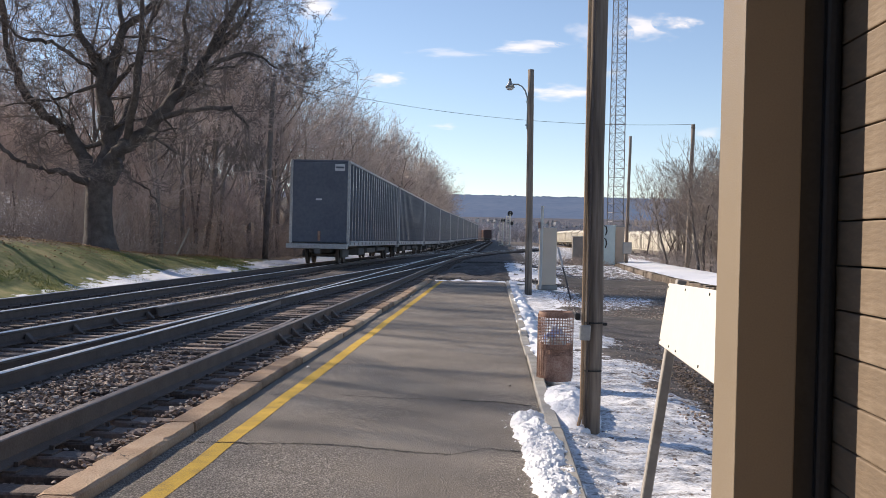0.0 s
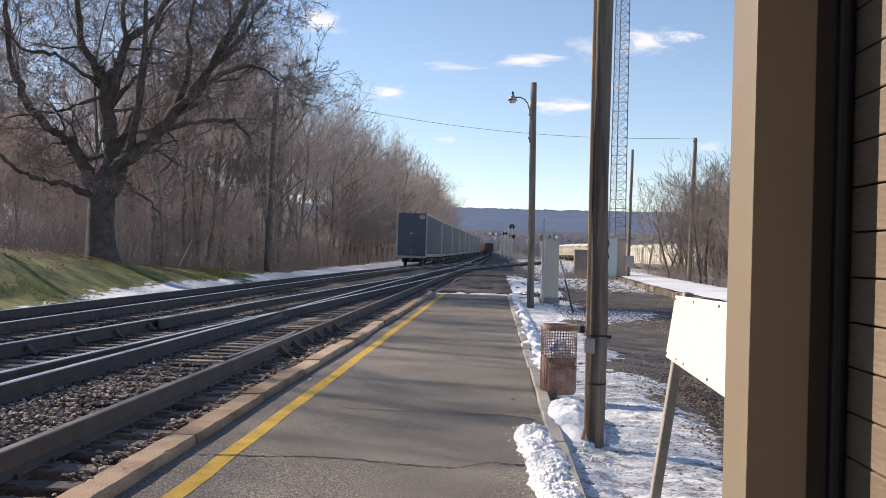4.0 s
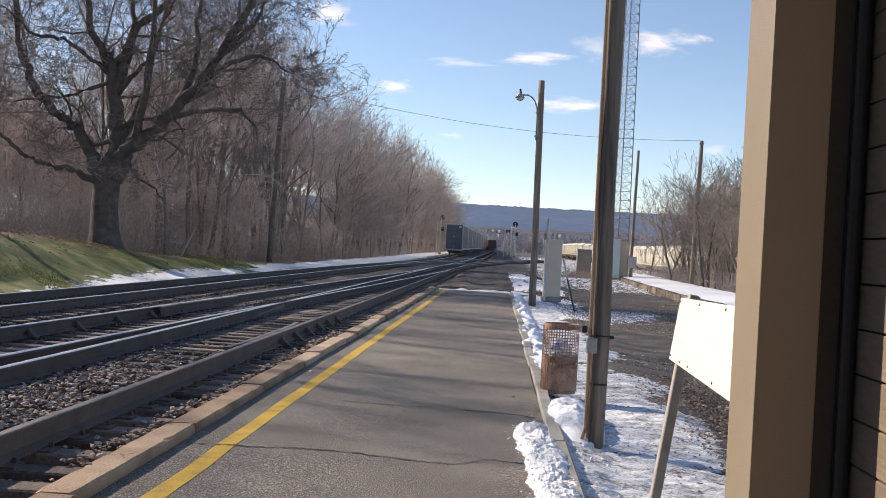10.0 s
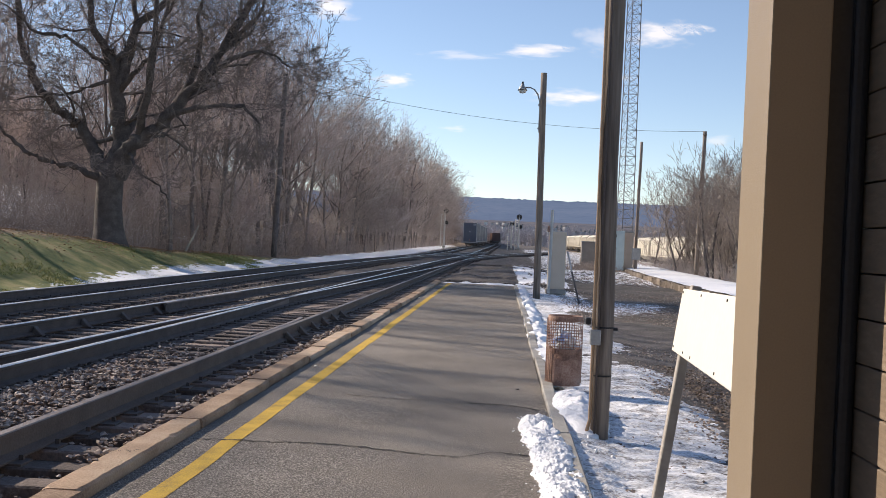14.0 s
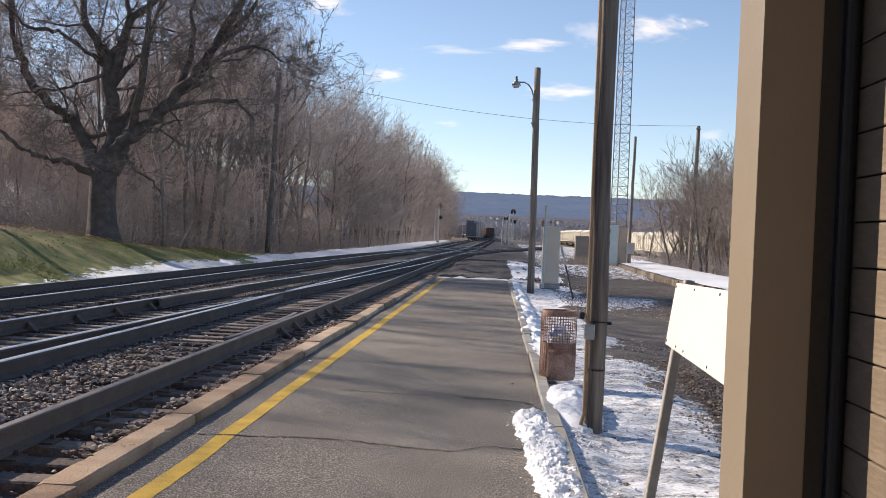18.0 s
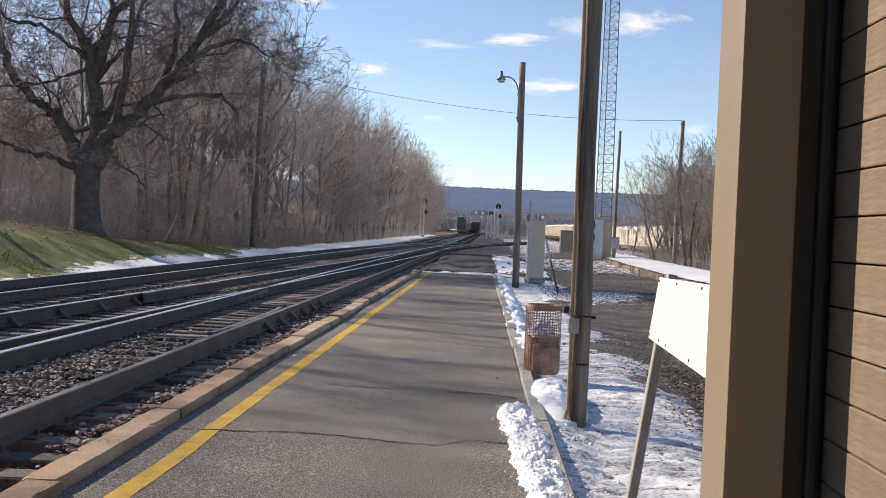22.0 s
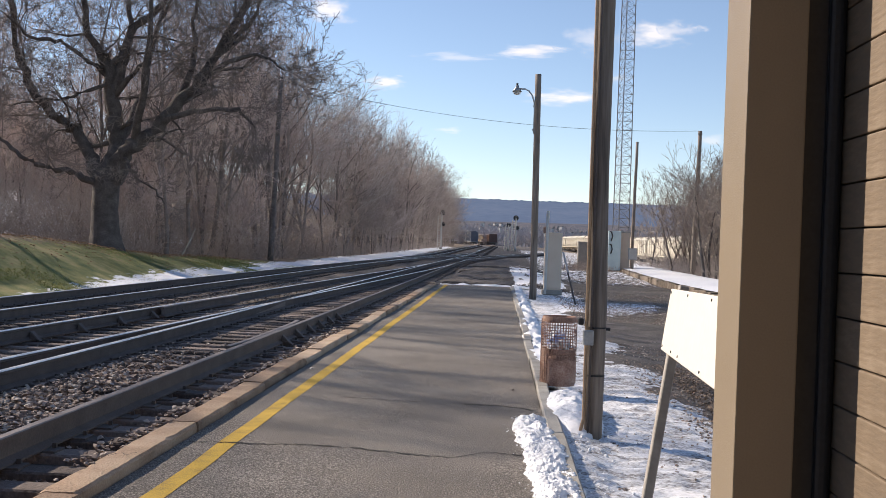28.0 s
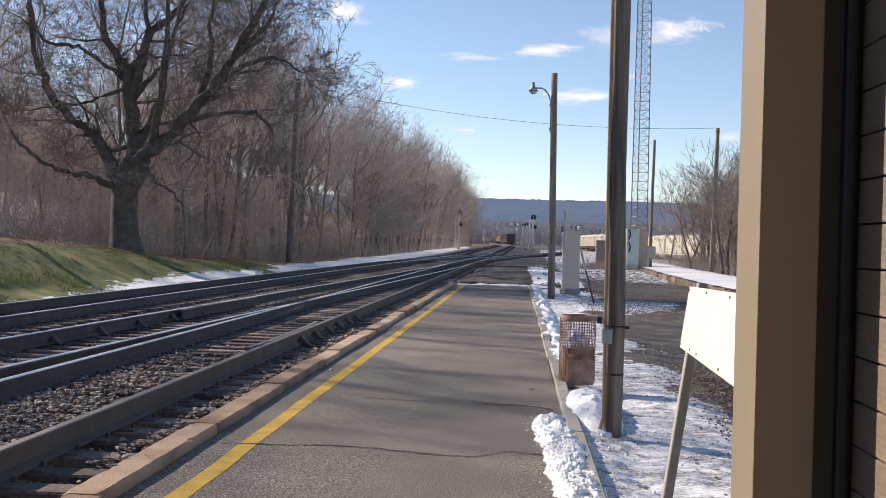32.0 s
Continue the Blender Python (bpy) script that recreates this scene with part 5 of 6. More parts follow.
# the big old tree on the bank: its main limbs as they spread, then twigs
def old_tree():
    q = random.Random(77)
    wood, fine = Geo(), Geo()

    def curve(pts, n=4):
        out = []
        for a, b, c, d in zip([pts[0]] + pts[:-2], pts[:-1], pts[1:], pts[2:] + [pts[-1]]):
            for k in range(n):
                t = k / n
                out.append(0.5 * ((2 * b) + (c - a) * t + (2 * a - 5 * b + 4 * c - d) * t * t + (3 * b - a - 3 * c + d) * t ** 3))
        return out + [pts[-1]]

    def limb(r0, r1, shoots, reach, *pts):
        """A heavy limb through the given points, with boughs along it and at its end."""
        way = curve([Vector(p) for p in pts])
        way = [p if k < 2 else p + Vector((q.gauss(0, 0.05), q.gauss(0, 0.05), q.gauss(0, 0.05))) for k, p in enumerate(way)]
        last = len(way) - 1
        wood.tube(way, [r0 + (r1 - r0) * (k / last) ** 0.85 + 0.04 * r0 * q.gauss(0, 1) for k in range(last + 1)], 11, caps=False)
        shoots = round(1.45 * shoots)
        r0, r1 = 0.86 * r0, 0.86 * r1
        for k in range(shoots):
            f = last * (0.22 + 0.78 * (k + q.random()) / shoots)
            i = min(int(f), last - 1)
            turn = Vector((q.gauss(0, 1), q.gauss(0, 1), q.gauss(0.15, 0.8))).normalized()
            r = (r0 + (r1 - r0) * f / last) * q.uniform(0.22, 0.42)
            bough(q, wood, fine, way[i].lerp(way[i + 1], f - i), (way[i + 1] - way[i]).normalized() * 0.8 + turn, reach * q.uniform(0.65, 1.25), max(0.02, r), 1, 5, 0.01, 0.23, 0.78, 2, 2, 0.66)
        if reach > 1:
            bough(q, wood, fine, way[-1], way[-1] - way[-2], reach * 0.6, r1, 0, 5, 0.01, 0.25, 0.78, 2, 2, 0.66)

    wood.tube([(0.0, 0, -0.5), (-0.05, 0, 0.0), (-0.1, 0, 0.5), (-0.15, 0, 1.5), (-0.12, 0, 2.4), (-0.05, 0, 3.1), (0.0, 0.05, 3.6), (0.05, 0.05, 4.1)], [0.86, 0.72, 0.62, 0.56, 0.56, 0.50, 0.36, 0.10], 14, caps=False)
    limb(0.34, 0.10, 9, 1.9, (-0.35, 0.1, 2.4), (-0.75, 0.2, 3.2), (-1.2, 0.3, 4.1), (-1.75, 0.3, 4.9), (-2.6, 0.2, 5.5), (-3.4, 0.0, 6.5), (-3.95, -0.2, 7.5), (-4.15, -0.4, 8.8), (-4.2, -0.8, 10.6))
    limb(0.44, 0.30, 2, 1.4, (0.0, 0.0, 2.9), (0.2, 0.1, 3.9), (0.16, 0.2, 4.8), (0.0, 0.1, 5.9), (-0.15, 0.1, 7.0))
    limb(0.24, 0.08, 5, 1.9, (-0.1, 0.1, 6.8), (-0.45, -0.1, 8.1), (-1.0, -0.4, 9.0), (-1.1, -0.6, 10.3), (-1.6, -0.6, 12.5))
    limb(0.26, 0.09, 4, 2.0, (0.0, 0.1, 6.6), (0.42, 0.2, 8.0), (0.62, 0.4, 9.2), (1.3, 0.7, 10.0), (2.3, 1.0, 11.4), (2.9, 1.2, 13.2))
    limb(0.15, 0.06, 3, 1.8, (0.62, 0.4, 9.2), (0.4, 0.6, 10.4), (0.3, 1.0, 12.4))
    limb(0.12, 0.05, 7, 1.6, (-0.2, 0.0, 7.2), (-1.3, -0.5, 8.0), (-2.2, -0.9, 8.5), (-3.1, -1.2, 8.6), (-4.0, -1.3, 9.4))
    limb(0.13, 0.05, 7, 1.7, (0.1, 0.1, 6.4), (1.1, -0.6, 7.3), (1.75, -1.0, 7.8), (2.3, -1.4, 9.0), (3.0, -1.6, 10.2))
    limb(0.10, 0.03, 6, 1.3, (-0.2, 0.0, 6.9), (-1.2, -0.6, 6.3), (-2.0, -1.0, 6.05), (-3.7, -1.4, 5.7))
    limb(0.42, 0.09, 8, 2.0, (0.2, 0.0, 2.7), (0.7, -0.3, 3.8), (1.5, -0.5, 4.5), (2.45, -0.7, 5.25), (3.4, -0.7, 6.4), (4.4, -0.5, 7.8), (5.0, -0.2, 9.0), (5.7, 0.2, 10.6), (6.2, 0.5, 12.4))
    limb(0.15, 0.04, 8, 1.5, (2.3, -0.7, 5.15), (3.65, -1.3, 5.6), (4.9, -1.6, 5.75), (6.1, -1.7, 5.6), (6.7, -1.7, 4.9))
    limb(0.15, 0.03, 9, 1.4, (3.4, -0.7, 6.4), (4.8, -1.2, 7.45), (6.0, -1.4, 8.0), (7.0, -1.3, 7.9), (7.7, -1.1, 7.5))
    limb(0.18, 0.06, 7, 1.7, (2.6, -0.7, 5.5), (3.1, 0.3, 7.0), (3.3, 0.9, 8.7), (3.1, 1.3, 10.4), (3.5, 1.5, 12.6))
    limb(0.13, 0.04, 13, 1.45, (4.5, -0.5, 8.0), (5.5, 0.2, 9.3), (6.0, 0.5, 10.2), (6.3, 0.6, 11.0))
    limb(0.09, 0.02, 5, 0.9, (0.7, -0.4, 3.8), (1.3, -1.2, 3.3), (1.85, -1.7, 2.75), (2.6, -2.0, 2.3), (3.2, -2.2, 1.7))
    limb(0.17, 0.05, 7, 1.3, (-0.45, -0.1, 2.6), (-1.3, -0.8, 3.0), (-2.1, -1.2, 3.15), (-3.0, -1.5, 3.5), (-3.8, -1.6, 4.05), (-4.4, -1.6, 4.8))
    limb(0.22, 0.06, 3, 1.9, (0.1, 0.3, 4.2), (0.4, 2.0, 6.2), (0.5, 3.4, 8.8), (0.9, 4.4, 12.0))
    limb(0.20, 0.05, 4, 1.9, (1.2, -0.4, 4.4), (2.0, -2.0, 6.4), (2.6, -3.0, 9.0), (2.7, -3.6, 12.2))
    return wood, fine


wood, fine = old_tree()
big = thing("old_tree", "broad dark leafless tree with heavy spreading limbs on the bank", "tree", pose(-16.8, 45, 1.05))
part("trunk", wood.mesh("trunk", BARK, True), big)
part("crown", fine.mesh("crown", TWIG_DARK, False), big)


# undergrowth
def brush(name, label, count, spot, tall, mat, thick=1.0):
    """Tangled shrubs: bent stems with crooked side twigs at wide angles."""
    g = Geo()
    for _ in range(count):
        x, y, s = spot()
        z = float(land(x, y)) - 0.05
        for _ in range(2):
            h = tall * s * r.uniform(0.35, 1.0)
            d = Vector((r.gauss(0, 0.5), r.gauss(0, 0.5), 1)).normalized()
            p = Vector((x + r.gauss(0, 0.4), y + r.gauss(0, 0.4), z))
            way = [p]
            for _ in range(4):
                d = (d + Vector((r.gauss(0, 0.35), r.gauss(0, 0.35), r.gauss(0, 0.22)))).normalized()
                way.append(way[-1] + d * h / 4)
            g.tube(way, [0.015 * thick, 0.013 * thick, 0.010 * thick, 0.008 * thick, 0.005 * thick], 3, caps=False)
            for _ in range(8):
                k = r.randint(0, 3)
                e = way[k].lerp(way[k + 1], r.random())
                f = Vector((r.gauss(0, 1), r.gauss(0, 1), r.gauss(0.4, 0.7))).normalized() * h * r.uniform(0.05, 0.14)
                f2 = (f + Vector((r.gauss(0, 0.5), r.gauss(0, 0.5), r.gauss(0.2, 0.4))) * f.length)
                g.tube([e, e + f, e + f + f2], [0.008 * thick, 0.006 * thick, 0.004 * thick], 3, caps=False)
    return thing(name, label, "brush", kind="stuff", data=g.mesh(name, mat))


GRASS = material("grass", [(0.15, 0.17, 0.05), (0.26, 0.265, 0.085), (0.38, 0.335, 0.14)], 0.9, 0.6, 4, 0.0)
g = Geo()
for _ in range(42000):
    y = 22 + 50 * r.random() ** 1.3
    x = -12.3 - 4.4 * r.random()
    if noise.noise((x * 0.5, y * 0.25, 4)) < -0.22:
        continue
    z, h, a = float(land(x, y)) + 0.04 * noise.noise((x * 0.8, y * 0.8, 3.1)), r.uniform(0.015, 0.05), r.uniform(0, 6.3)
    c, d = 0.018 * math.cos(a), 0.018 * math.sin(a)
    g.add([(x - c, y - d, z - 0.02), (x + c, y + d, z - 0.02), (x + r.gauss(0, 0.05), y + r.gauss(0, 0.05), z + h)], [(0, 1, 2)])
thing("bank_grass", "rough yellow-green winter grass on the bank", "grass", kind="stuff", data=g.mesh("bank_grass", GRASS))


LEAF = material("fallen_leaf", [(0.20, 0.12, 0.07), (0.36, 0.23, 0.13), (0.50, 0.36, 0.22)], 0.9, 0.8, 6, 0.0)
g = Geo()
for _ in range(3000):
    y = 24 + 46 * r.random() ** 1.2
    x = -13.2 - 3.9 * r.random() ** 0.28
    z, a, k = float(land(x, y)) + 0.06 + 0.05 * noise.noise((x * 0.8, y * 0.8, 3.1)), r.uniform(0, 6.3), r.uniform(0.025, 0.055)
    c, d = k * math.cos(a), k * math.sin(a)
    g.add([(x - c, y - d, z), (x + d, y - c, z + r.uniform(0, k)), (x + c, y + d, z), (x - d, y + c, z + r.uniform(0, k))], [(0, 1, 2, 3)])
thing("fallen_leaves", "scattered brown fallen leaves on the grass bank", "leaves", kind="stuff", data=g.mesh("fallen_leaves", LEAF))


def dry_spot():
    return r.uniform(5.6, 9.2), r.uniform(84, 91), r.uniform(0.6, 1.0)


brush("dry_grass", "clump of dry brown weeds before the relay box", 260, dry_spot, 1.1, BRUSH)


def edge_spot():
    y = 50 + 280 * r.random() ** 1.5
    return float(bend(y)) - 16.2 - abs(r.gauss(0, 3.0)) - 2.5 * float(smooth_step(66, 48, y)), y, 1.0


brush("woods_brush", "dense brown leafless brush at the foot of the woods", 2200, edge_spot, 2.6, BRUSH)


def deep_spot():
    y = 46 + 100 * r.random() ** 1.3
    return -0.215 * y - 6.5 - 0.26 * y * r.random(), y, r.uniform(0.6, 1.3)


brush("deep_brush", "grey-brown brush inside the woods", 1300, deep_spot, 5.0, TWIG, 1.0)


def hill_spot():
    y = 100 + 130 * r.random()
    return -0.17 * y - 12 - 0.32 * y * r.random(), y, r.uniform(0.5, 1.0)


brush("hill_woods", "grey-brown leafless woods farther up the slope", 1000, hill_spot, 13.0, TWIG, 2.2)


def right_spot():
    return 12.8 + 9 * r.random(), 50 + 60 * r.random(), 1.0


brush("yard_brush", "thin leafless shoots behind the old platform", 800, right_spot, 2.2, TWIG)


# ---- trains ----
def boxy_car(name, label, mat, length, width, floor, top, ribs, plate, group):
    """A high-sided freight car with ribbed sides, its middle on the origin and its rear towards -y."""
    car = thing(name, label, "freight car", pose(0, 0, 0), group)
    hw, hl = width / 2, length / 2
    body = Geo().box((-hw + 0.06, -hl, floor), (hw - 0.06, hl, top - 0.12))
    body.box((-hw + 0.02, -hl + 0.02, top - 0.12), (hw - 0.02, hl - 0.02, top))
    part("body", bevelled(body, "body", mat, 0.03), car)
    rib = bevelled(Geo().box((-0.09, -0.07, floor + 0.12), (0.09, 0.07, top - 0.12)), "rib", CAR_RIB if plate else mat, 0.03, 2)
    for s in (-1, 1):
        for k in range(ribs):
            part("rib", rib, car, at=pose(s * (hw - 0.03), -hl + 0.12 + (length - 0.24) * k / (ribs - 1), 0))
        part("side_sill", bevelled(Geo().box((s * hw - 0.05, -hl, floor - 0.16), (s * hw + 0.05, hl, floor + 0.12)), "side_sill", CAR_SILL if plate else CAR_FRAME, 0.02), car, "pale worn side sill" if plate else "")
        part("top_rail", bevelled(Geo().box((s * hw - 0.05, -hl, top - 0.14), (s * hw + 0.05, hl, top - 0.02)), "top_rail", GALV, 0.02), car, "pale worn top rail")
    part("underframe", Geo().box((-0.55, -hl + 0.3, floor - 0.5), (0.55, hl - 0.3, floor - 0.1)).box((-hw + 0.05, -hl - 0.05, floor - 0.32), (hw - 0.05, -hl + 0.35, floor - 0.02)).box((-hw + 0.05, hl - 0.35, floor - 0.32), (hw - 0.05, hl + 0.05, floor - 0.02)).mesh("underframe", CAR_FRAME), car)
    for s in (-1, 1):
        part("coupler", Geo().box((-0.14, s * (hl + 0.25) - 0.3, floor - 0.55), (0.14, s * (hl + 0.25) + 0.3, floor - 0.28)).mesh("coupler", CAR_FRAME), car)
        truck = part("truck", Geo().box((-1.05, -1.1, 0.35), (-0.93, 1.1, 0.72)).box((0.93, -1.1, 0.35), (1.05, 1.1, 0.72)).box((-1.0, -0.25, 0.4), (1.0, 0.25, 0.75)).mesh("truck", CAR_FRAME), car, at=pose(0, s * (hl - 2.2), 0))
        for w in (-0.88, 0.88):
            part("wheel", Geo().tube([(-0.86, w, 0.46), (-0.72, w, 0.46)], 0.46, 18).tube([(0.72, w, 0.46), (0.86, w, 0.46)], 0.46, 18).tube([(-0.8, w, 0.46), (0.8, w, 0.46)], 0.09, 8).mesh("wheel", RAIL_SIDE), truck)
    if plate:
        part("end_plate", Geo().box((0.75, -hl - 0.015, top - 0.55), (1.25, -hl - 0.001, top - 0.2)).mesh("end_plate", CAR_LIGHT), car, "small white plate with dark bars")
        part("plate_mark", Geo().box((0.8, -hl - 0.019, top - 0.42), (1.2, -hl - 0.016, top - 0.33)).mesh("plate_mark", CAR_BLUE), car)
        part("end_mark", Geo().box((-0.2, -hl - 0.015, top - 2.06), (0.10, -hl - 0.001, top - 1.97)).mesh("end_mark", CAR_LIGHT), car)
        part("end_platform", bevelled(Geo().box((-hw - 0.12, -hl - 0.55, floor - 0.30), (hw + 0.02, -hl + 0.02, floor - 0.06)), "end_platform", CAR_SILL, 0.02), car, "grey worn end platform")
        for s in (-1, 1):
            slots = Geo()
            for k in range(16):
                y0 = -hl + 0.5 + (length - 1.0) * k / 15
                slots.box((s * (hw + 0.052) - 0.004, y0 - 0.16, floor - 0.08), (s * (hw + 0.052) + 0.004, y0 + 0.16, floor + 0.04))
            part("sill_slots", slots.mesh("sill_slots", CAR_FRAME), car, "dark slots along the sill")
            part("side_post", bevelled(Geo().box((s * hw - 0.07, -hl - 0.02, floor), (s * hw + 0.07, -hl + 0.16, top - 0.04)), "side_post", CAR_SILL, 0.02), car, "pale corner post")
            part("side_post", bevelled(Geo().box((s * hw - 0.07, hl - 0.16, floor), (s * hw + 0.07, hl + 0.02, top - 0.04)), "side_post", CAR_SILL, 0.02), car, "pale corner post")
        part("brake_gear", Geo().box((-0.06, -hl - 0.09, floor + 0.1), (0.06, -hl - 0.001, floor + 0.6)).mesh("brake_gear", RUST), car)
        for k, (a, b) in enumerate(((-6.5, -4.2), (-2.8, 1.2), (2.6, 6.8))):
            part("equipment_box", bevelled(Geo().box((-1.25, a, 0.42 + 0.08 * k), (1.25, b, 0.82)), "equipment_box", CAR_FRAME, 0.03), car)
    return car


CAR_PITCH, CAR_COUNT = 26.6, 14
REAR_0, SPEED = 54.0, 13.3
first = boxy_car("freight_car", "dark slate-blue high-sided freight car with vertical ribs", CAR_BLUE, CAR_PITCH - 1.7, 2.94, 1.1, 5.32, 23, True, "freight train")
train = [first]
for k in range(1, CAR_COUNT):
    train.append(copy_thing(first, pose(0, 0, 0)))


def on_line(f, y, half=8.0):
    x0, x1 = float(f(y - half)), float(f(y + half))
    z0, z1 = float(rise(y - half)), float(rise(y + half))
    return pose((x0 + x1) / 2, y, RAIL_Z + (z0 + z1) / 2, math.degrees(math.atan((z1 - z0) / (2 * half))), 0, -math.degrees(math.atan((x1 - x0) / (2 * half))))


red = boxy_car("boxcar", "standing dark red boxcar at the end of a line of cars", CAR_RED, 17, 3.0, 1.1, 4.3, 9, False, "standing freight cars")
tan_car = boxy_car("boxcar", "standing tan boxcar beyond the red one", CAR_TAN, 17, 3.0, 1.1, 4.3, 9, False, "standing freight cars")


def standing_line(y):
    d = np.maximum(0, np.asarray(y, float) - 421)
    return -2.72 - 0.004 * d - d ** 2 / 900


red.matrix_basis = on_line(standing_line, 430)
orange = boxy_car("boxcar", "standing orange-red boxcar behind the dark red one, greyed for haze", CAR_ORANGE, 17, 3.0, 1.1, 4.3, 9, False, "standing freight cars")
orange.matrix_basis = on_line(standing_line, 448)
copy_thing(orange, on_line(standing_line, 466))
tan_car.matrix_basis = on_line(standing_line, 484)
for k in range(3, 7):
    copy_thing(tan_car, on_line(standing_line, 448 + 18 * k))


def hopper_car():
    car = thing("hopper_car", "white covered hopper car standing in the yard", "freight car", pose(0, 0, 0), "yard hopper cars")
    L, hw = 7.6, 1.55
    prof = [(-hw, 1.5), (-hw * 1.03, 2.6), (-hw, 3.9), (-0.9, 4.5), (0.9, 4.5), (hw, 3.9), (hw * 1.03, 2.6), (hw, 1.5)]
    part("body", Geo().sweep(prof, [(0, -L, 0), (0, L, 0)]).mesh("body", CAR_WHITE), car)
    for s in (-4.9, 0, 4.9):
        part("bay", Geo().add([(-1.3, s - 2.2, 1.5), (1.3, s - 2.2, 1.5), (1.3, s + 2.2, 1.5), (-1.3, s + 2.2, 1.5), (-0.5, s - 0.5, 0.5), (0.5, s - 0.5, 0.5), (0.5, s + 0.5, 0.5), (-0.5, s + 0.5, 0.5)], [(0, 1, 5, 4), (1, 2, 6, 5), (2, 3, 7, 6), (3, 0, 4, 7), (4, 5, 6, 7)]).mesh("bay", CAR_WHITE), car)
    for s in (-1, 1):
        for k in range(8):
            part("side_post", Geo().box((s * hw * 1.03 - 0.06, -L + 0.3 + k * 2.14, 1.4), (s * hw * 1.03 + 0.06, -L + 0.42 + k * 2.14, 4.0)).mesh("side_post", CAR_WHITE), car)
        truck = part("truck", Geo().box((-1.0, -1.0, 0.4), (1.0, 1.0, 0.75)).mesh("truck", CAR_FRAME), car, at=pose(0, s * 5.9, 0))
        for w in (-0.85, 0.85):
            part("wheel", Geo().tube([(-0.86, w, 0.46), (0.86, w, 0.46)], 0.46, 14).mesh("wheel", CAR_FRAME), truck)
    part("sill", Geo().box((-1.4, -L - 0.6, 1.2), (1.4, L + 0.6, 1.5)).mesh("sill", CAR_WHITE), car)
    return car


def yard_line(y):
    return 33.5 - 0.0325 * y - 0.00005 * (y - 200)


hop = hopper_car()
spots = [(366 - 16.8 * k) for k in range(17)]
for k, y in enumerate(spots):
    m = pose(yard_line(y), y, -0.45 + 1.35 * float(smooth_step(180, 330, y)), 0, 0, 1.86)
    if k:
        copy_thing(hop, m)
    else:
        hop.matrix_basis = m

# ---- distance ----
# blue distance haze is put into the ridge's base colour
HILL = material("hazed_ridge", [(0.125, 0.17, 0.26), (0.145, 0.195, 0.285), (0.17, 0.215, 0.30)], 1.0, 0.012, 0.06, 0.0, spec=0.0, stretch=(0.7, 0.5, 3.0))
g = Geo()
rows = ((2300, -10, 0.0), (2600, 42, 0.05), (2900, 98, 0.5), (3140, 135, 1.0), (3150, 138, 1.0), (3400, 80, 1.0))
cols = np.linspace(-1500, 1500, 1500)
vs = [(x, y, h + k * 6 * noise.noise((x * 0.0016, 3, 1)) + (y == 3150) * (1.5 * noise.noise((x * 0.03, 5, 1)) + 2.0 * noise.noise((x * 0.11, 5, 1)) + 7.0 * max(0.0, noise.noise((x * 0.045, 9, 1)) - 0.3))) for y, h, k in rows for x in cols]
n = len(cols)
g.add(vs, [(j * n + i, j * n + i + 1, (j + 1) * n + i + 1, (j + 1) * n + i) for j in range(len(rows) - 1) for i in range(n - 1)])
thing("backdrop", "long low wooded ridge with blue haze put into its colour", "hill", kind="structure", data=g.mesh("backdrop", HILL))
# the valley's bluish haze is part of this base colour
HAZED_VALLEY = material("hazed_valley", [(0.10, 0.108, 0.135), (0.145, 0.147, 0.168), (0.20, 0.187, 0.19)], 1.0, 0.03, 0.12, 0.0, spec=0.0, stretch=(1, 0.12, 1))


def valley(x, y):
    """Height of the slope across the valley."""
    return 2.0 + 0.0275 * (y - 480) + 5.0 * noise.noise((x * 0.004, y * 0.003, 2)) * max(0.0, min(1.0, (y - 480) / 500))


q = random.Random(9)
vx, vy = np.linspace(-900, 900, 60), np.linspace(430, 2500, 42)
n = len(vx)
g = Geo().add([(x, y, valley(x, y)) for y in vy for x in vx], [(j * n + i, j * n + i + 1, (j + 1) * n + i + 1, (j + 1) * n + i) for j in range(len(vy) - 1) for i in range(n - 1)])
thing("valley_slope", "slope rising across the valley with bluish haze in its colour", "hill", kind="structure", data=g.mesh("valley_slope", HAZED_VALLEY, True))
for k in range(26):
    y = q.uniform(700, 1500)
    x = q.uniform(-0.02, 0.15) * y
    w = q.uniform(0.8, 1.5) * y / 1000
    h = thing("house", "small pale house far across the valley", "house", pose(x, y, valley(x, y) + 3.0, 0, 0, q.uniform(-40, 40)), "valley houses")
    part("wall", Geo().box((-w, -2.2, -5), (w, 2.2, 0.6)).mesh("wall", HOUSE), h)
    part("roof", Geo().add([(-w - 0.2, -2.5, 0.55), (w + 0.2, -2.5, 0.55), (w + 0.2, 2.5, 0.55), (-w - 0.2, 2.5, 0.55), (-w - 0.2, 0, 1.7), (w + 0.2, 0, 1.7)], [(0, 1, 5, 4), (2, 3, 4, 5), (1, 2, 5), (3, 0, 4)]).mesh("roof", ROOF), h)


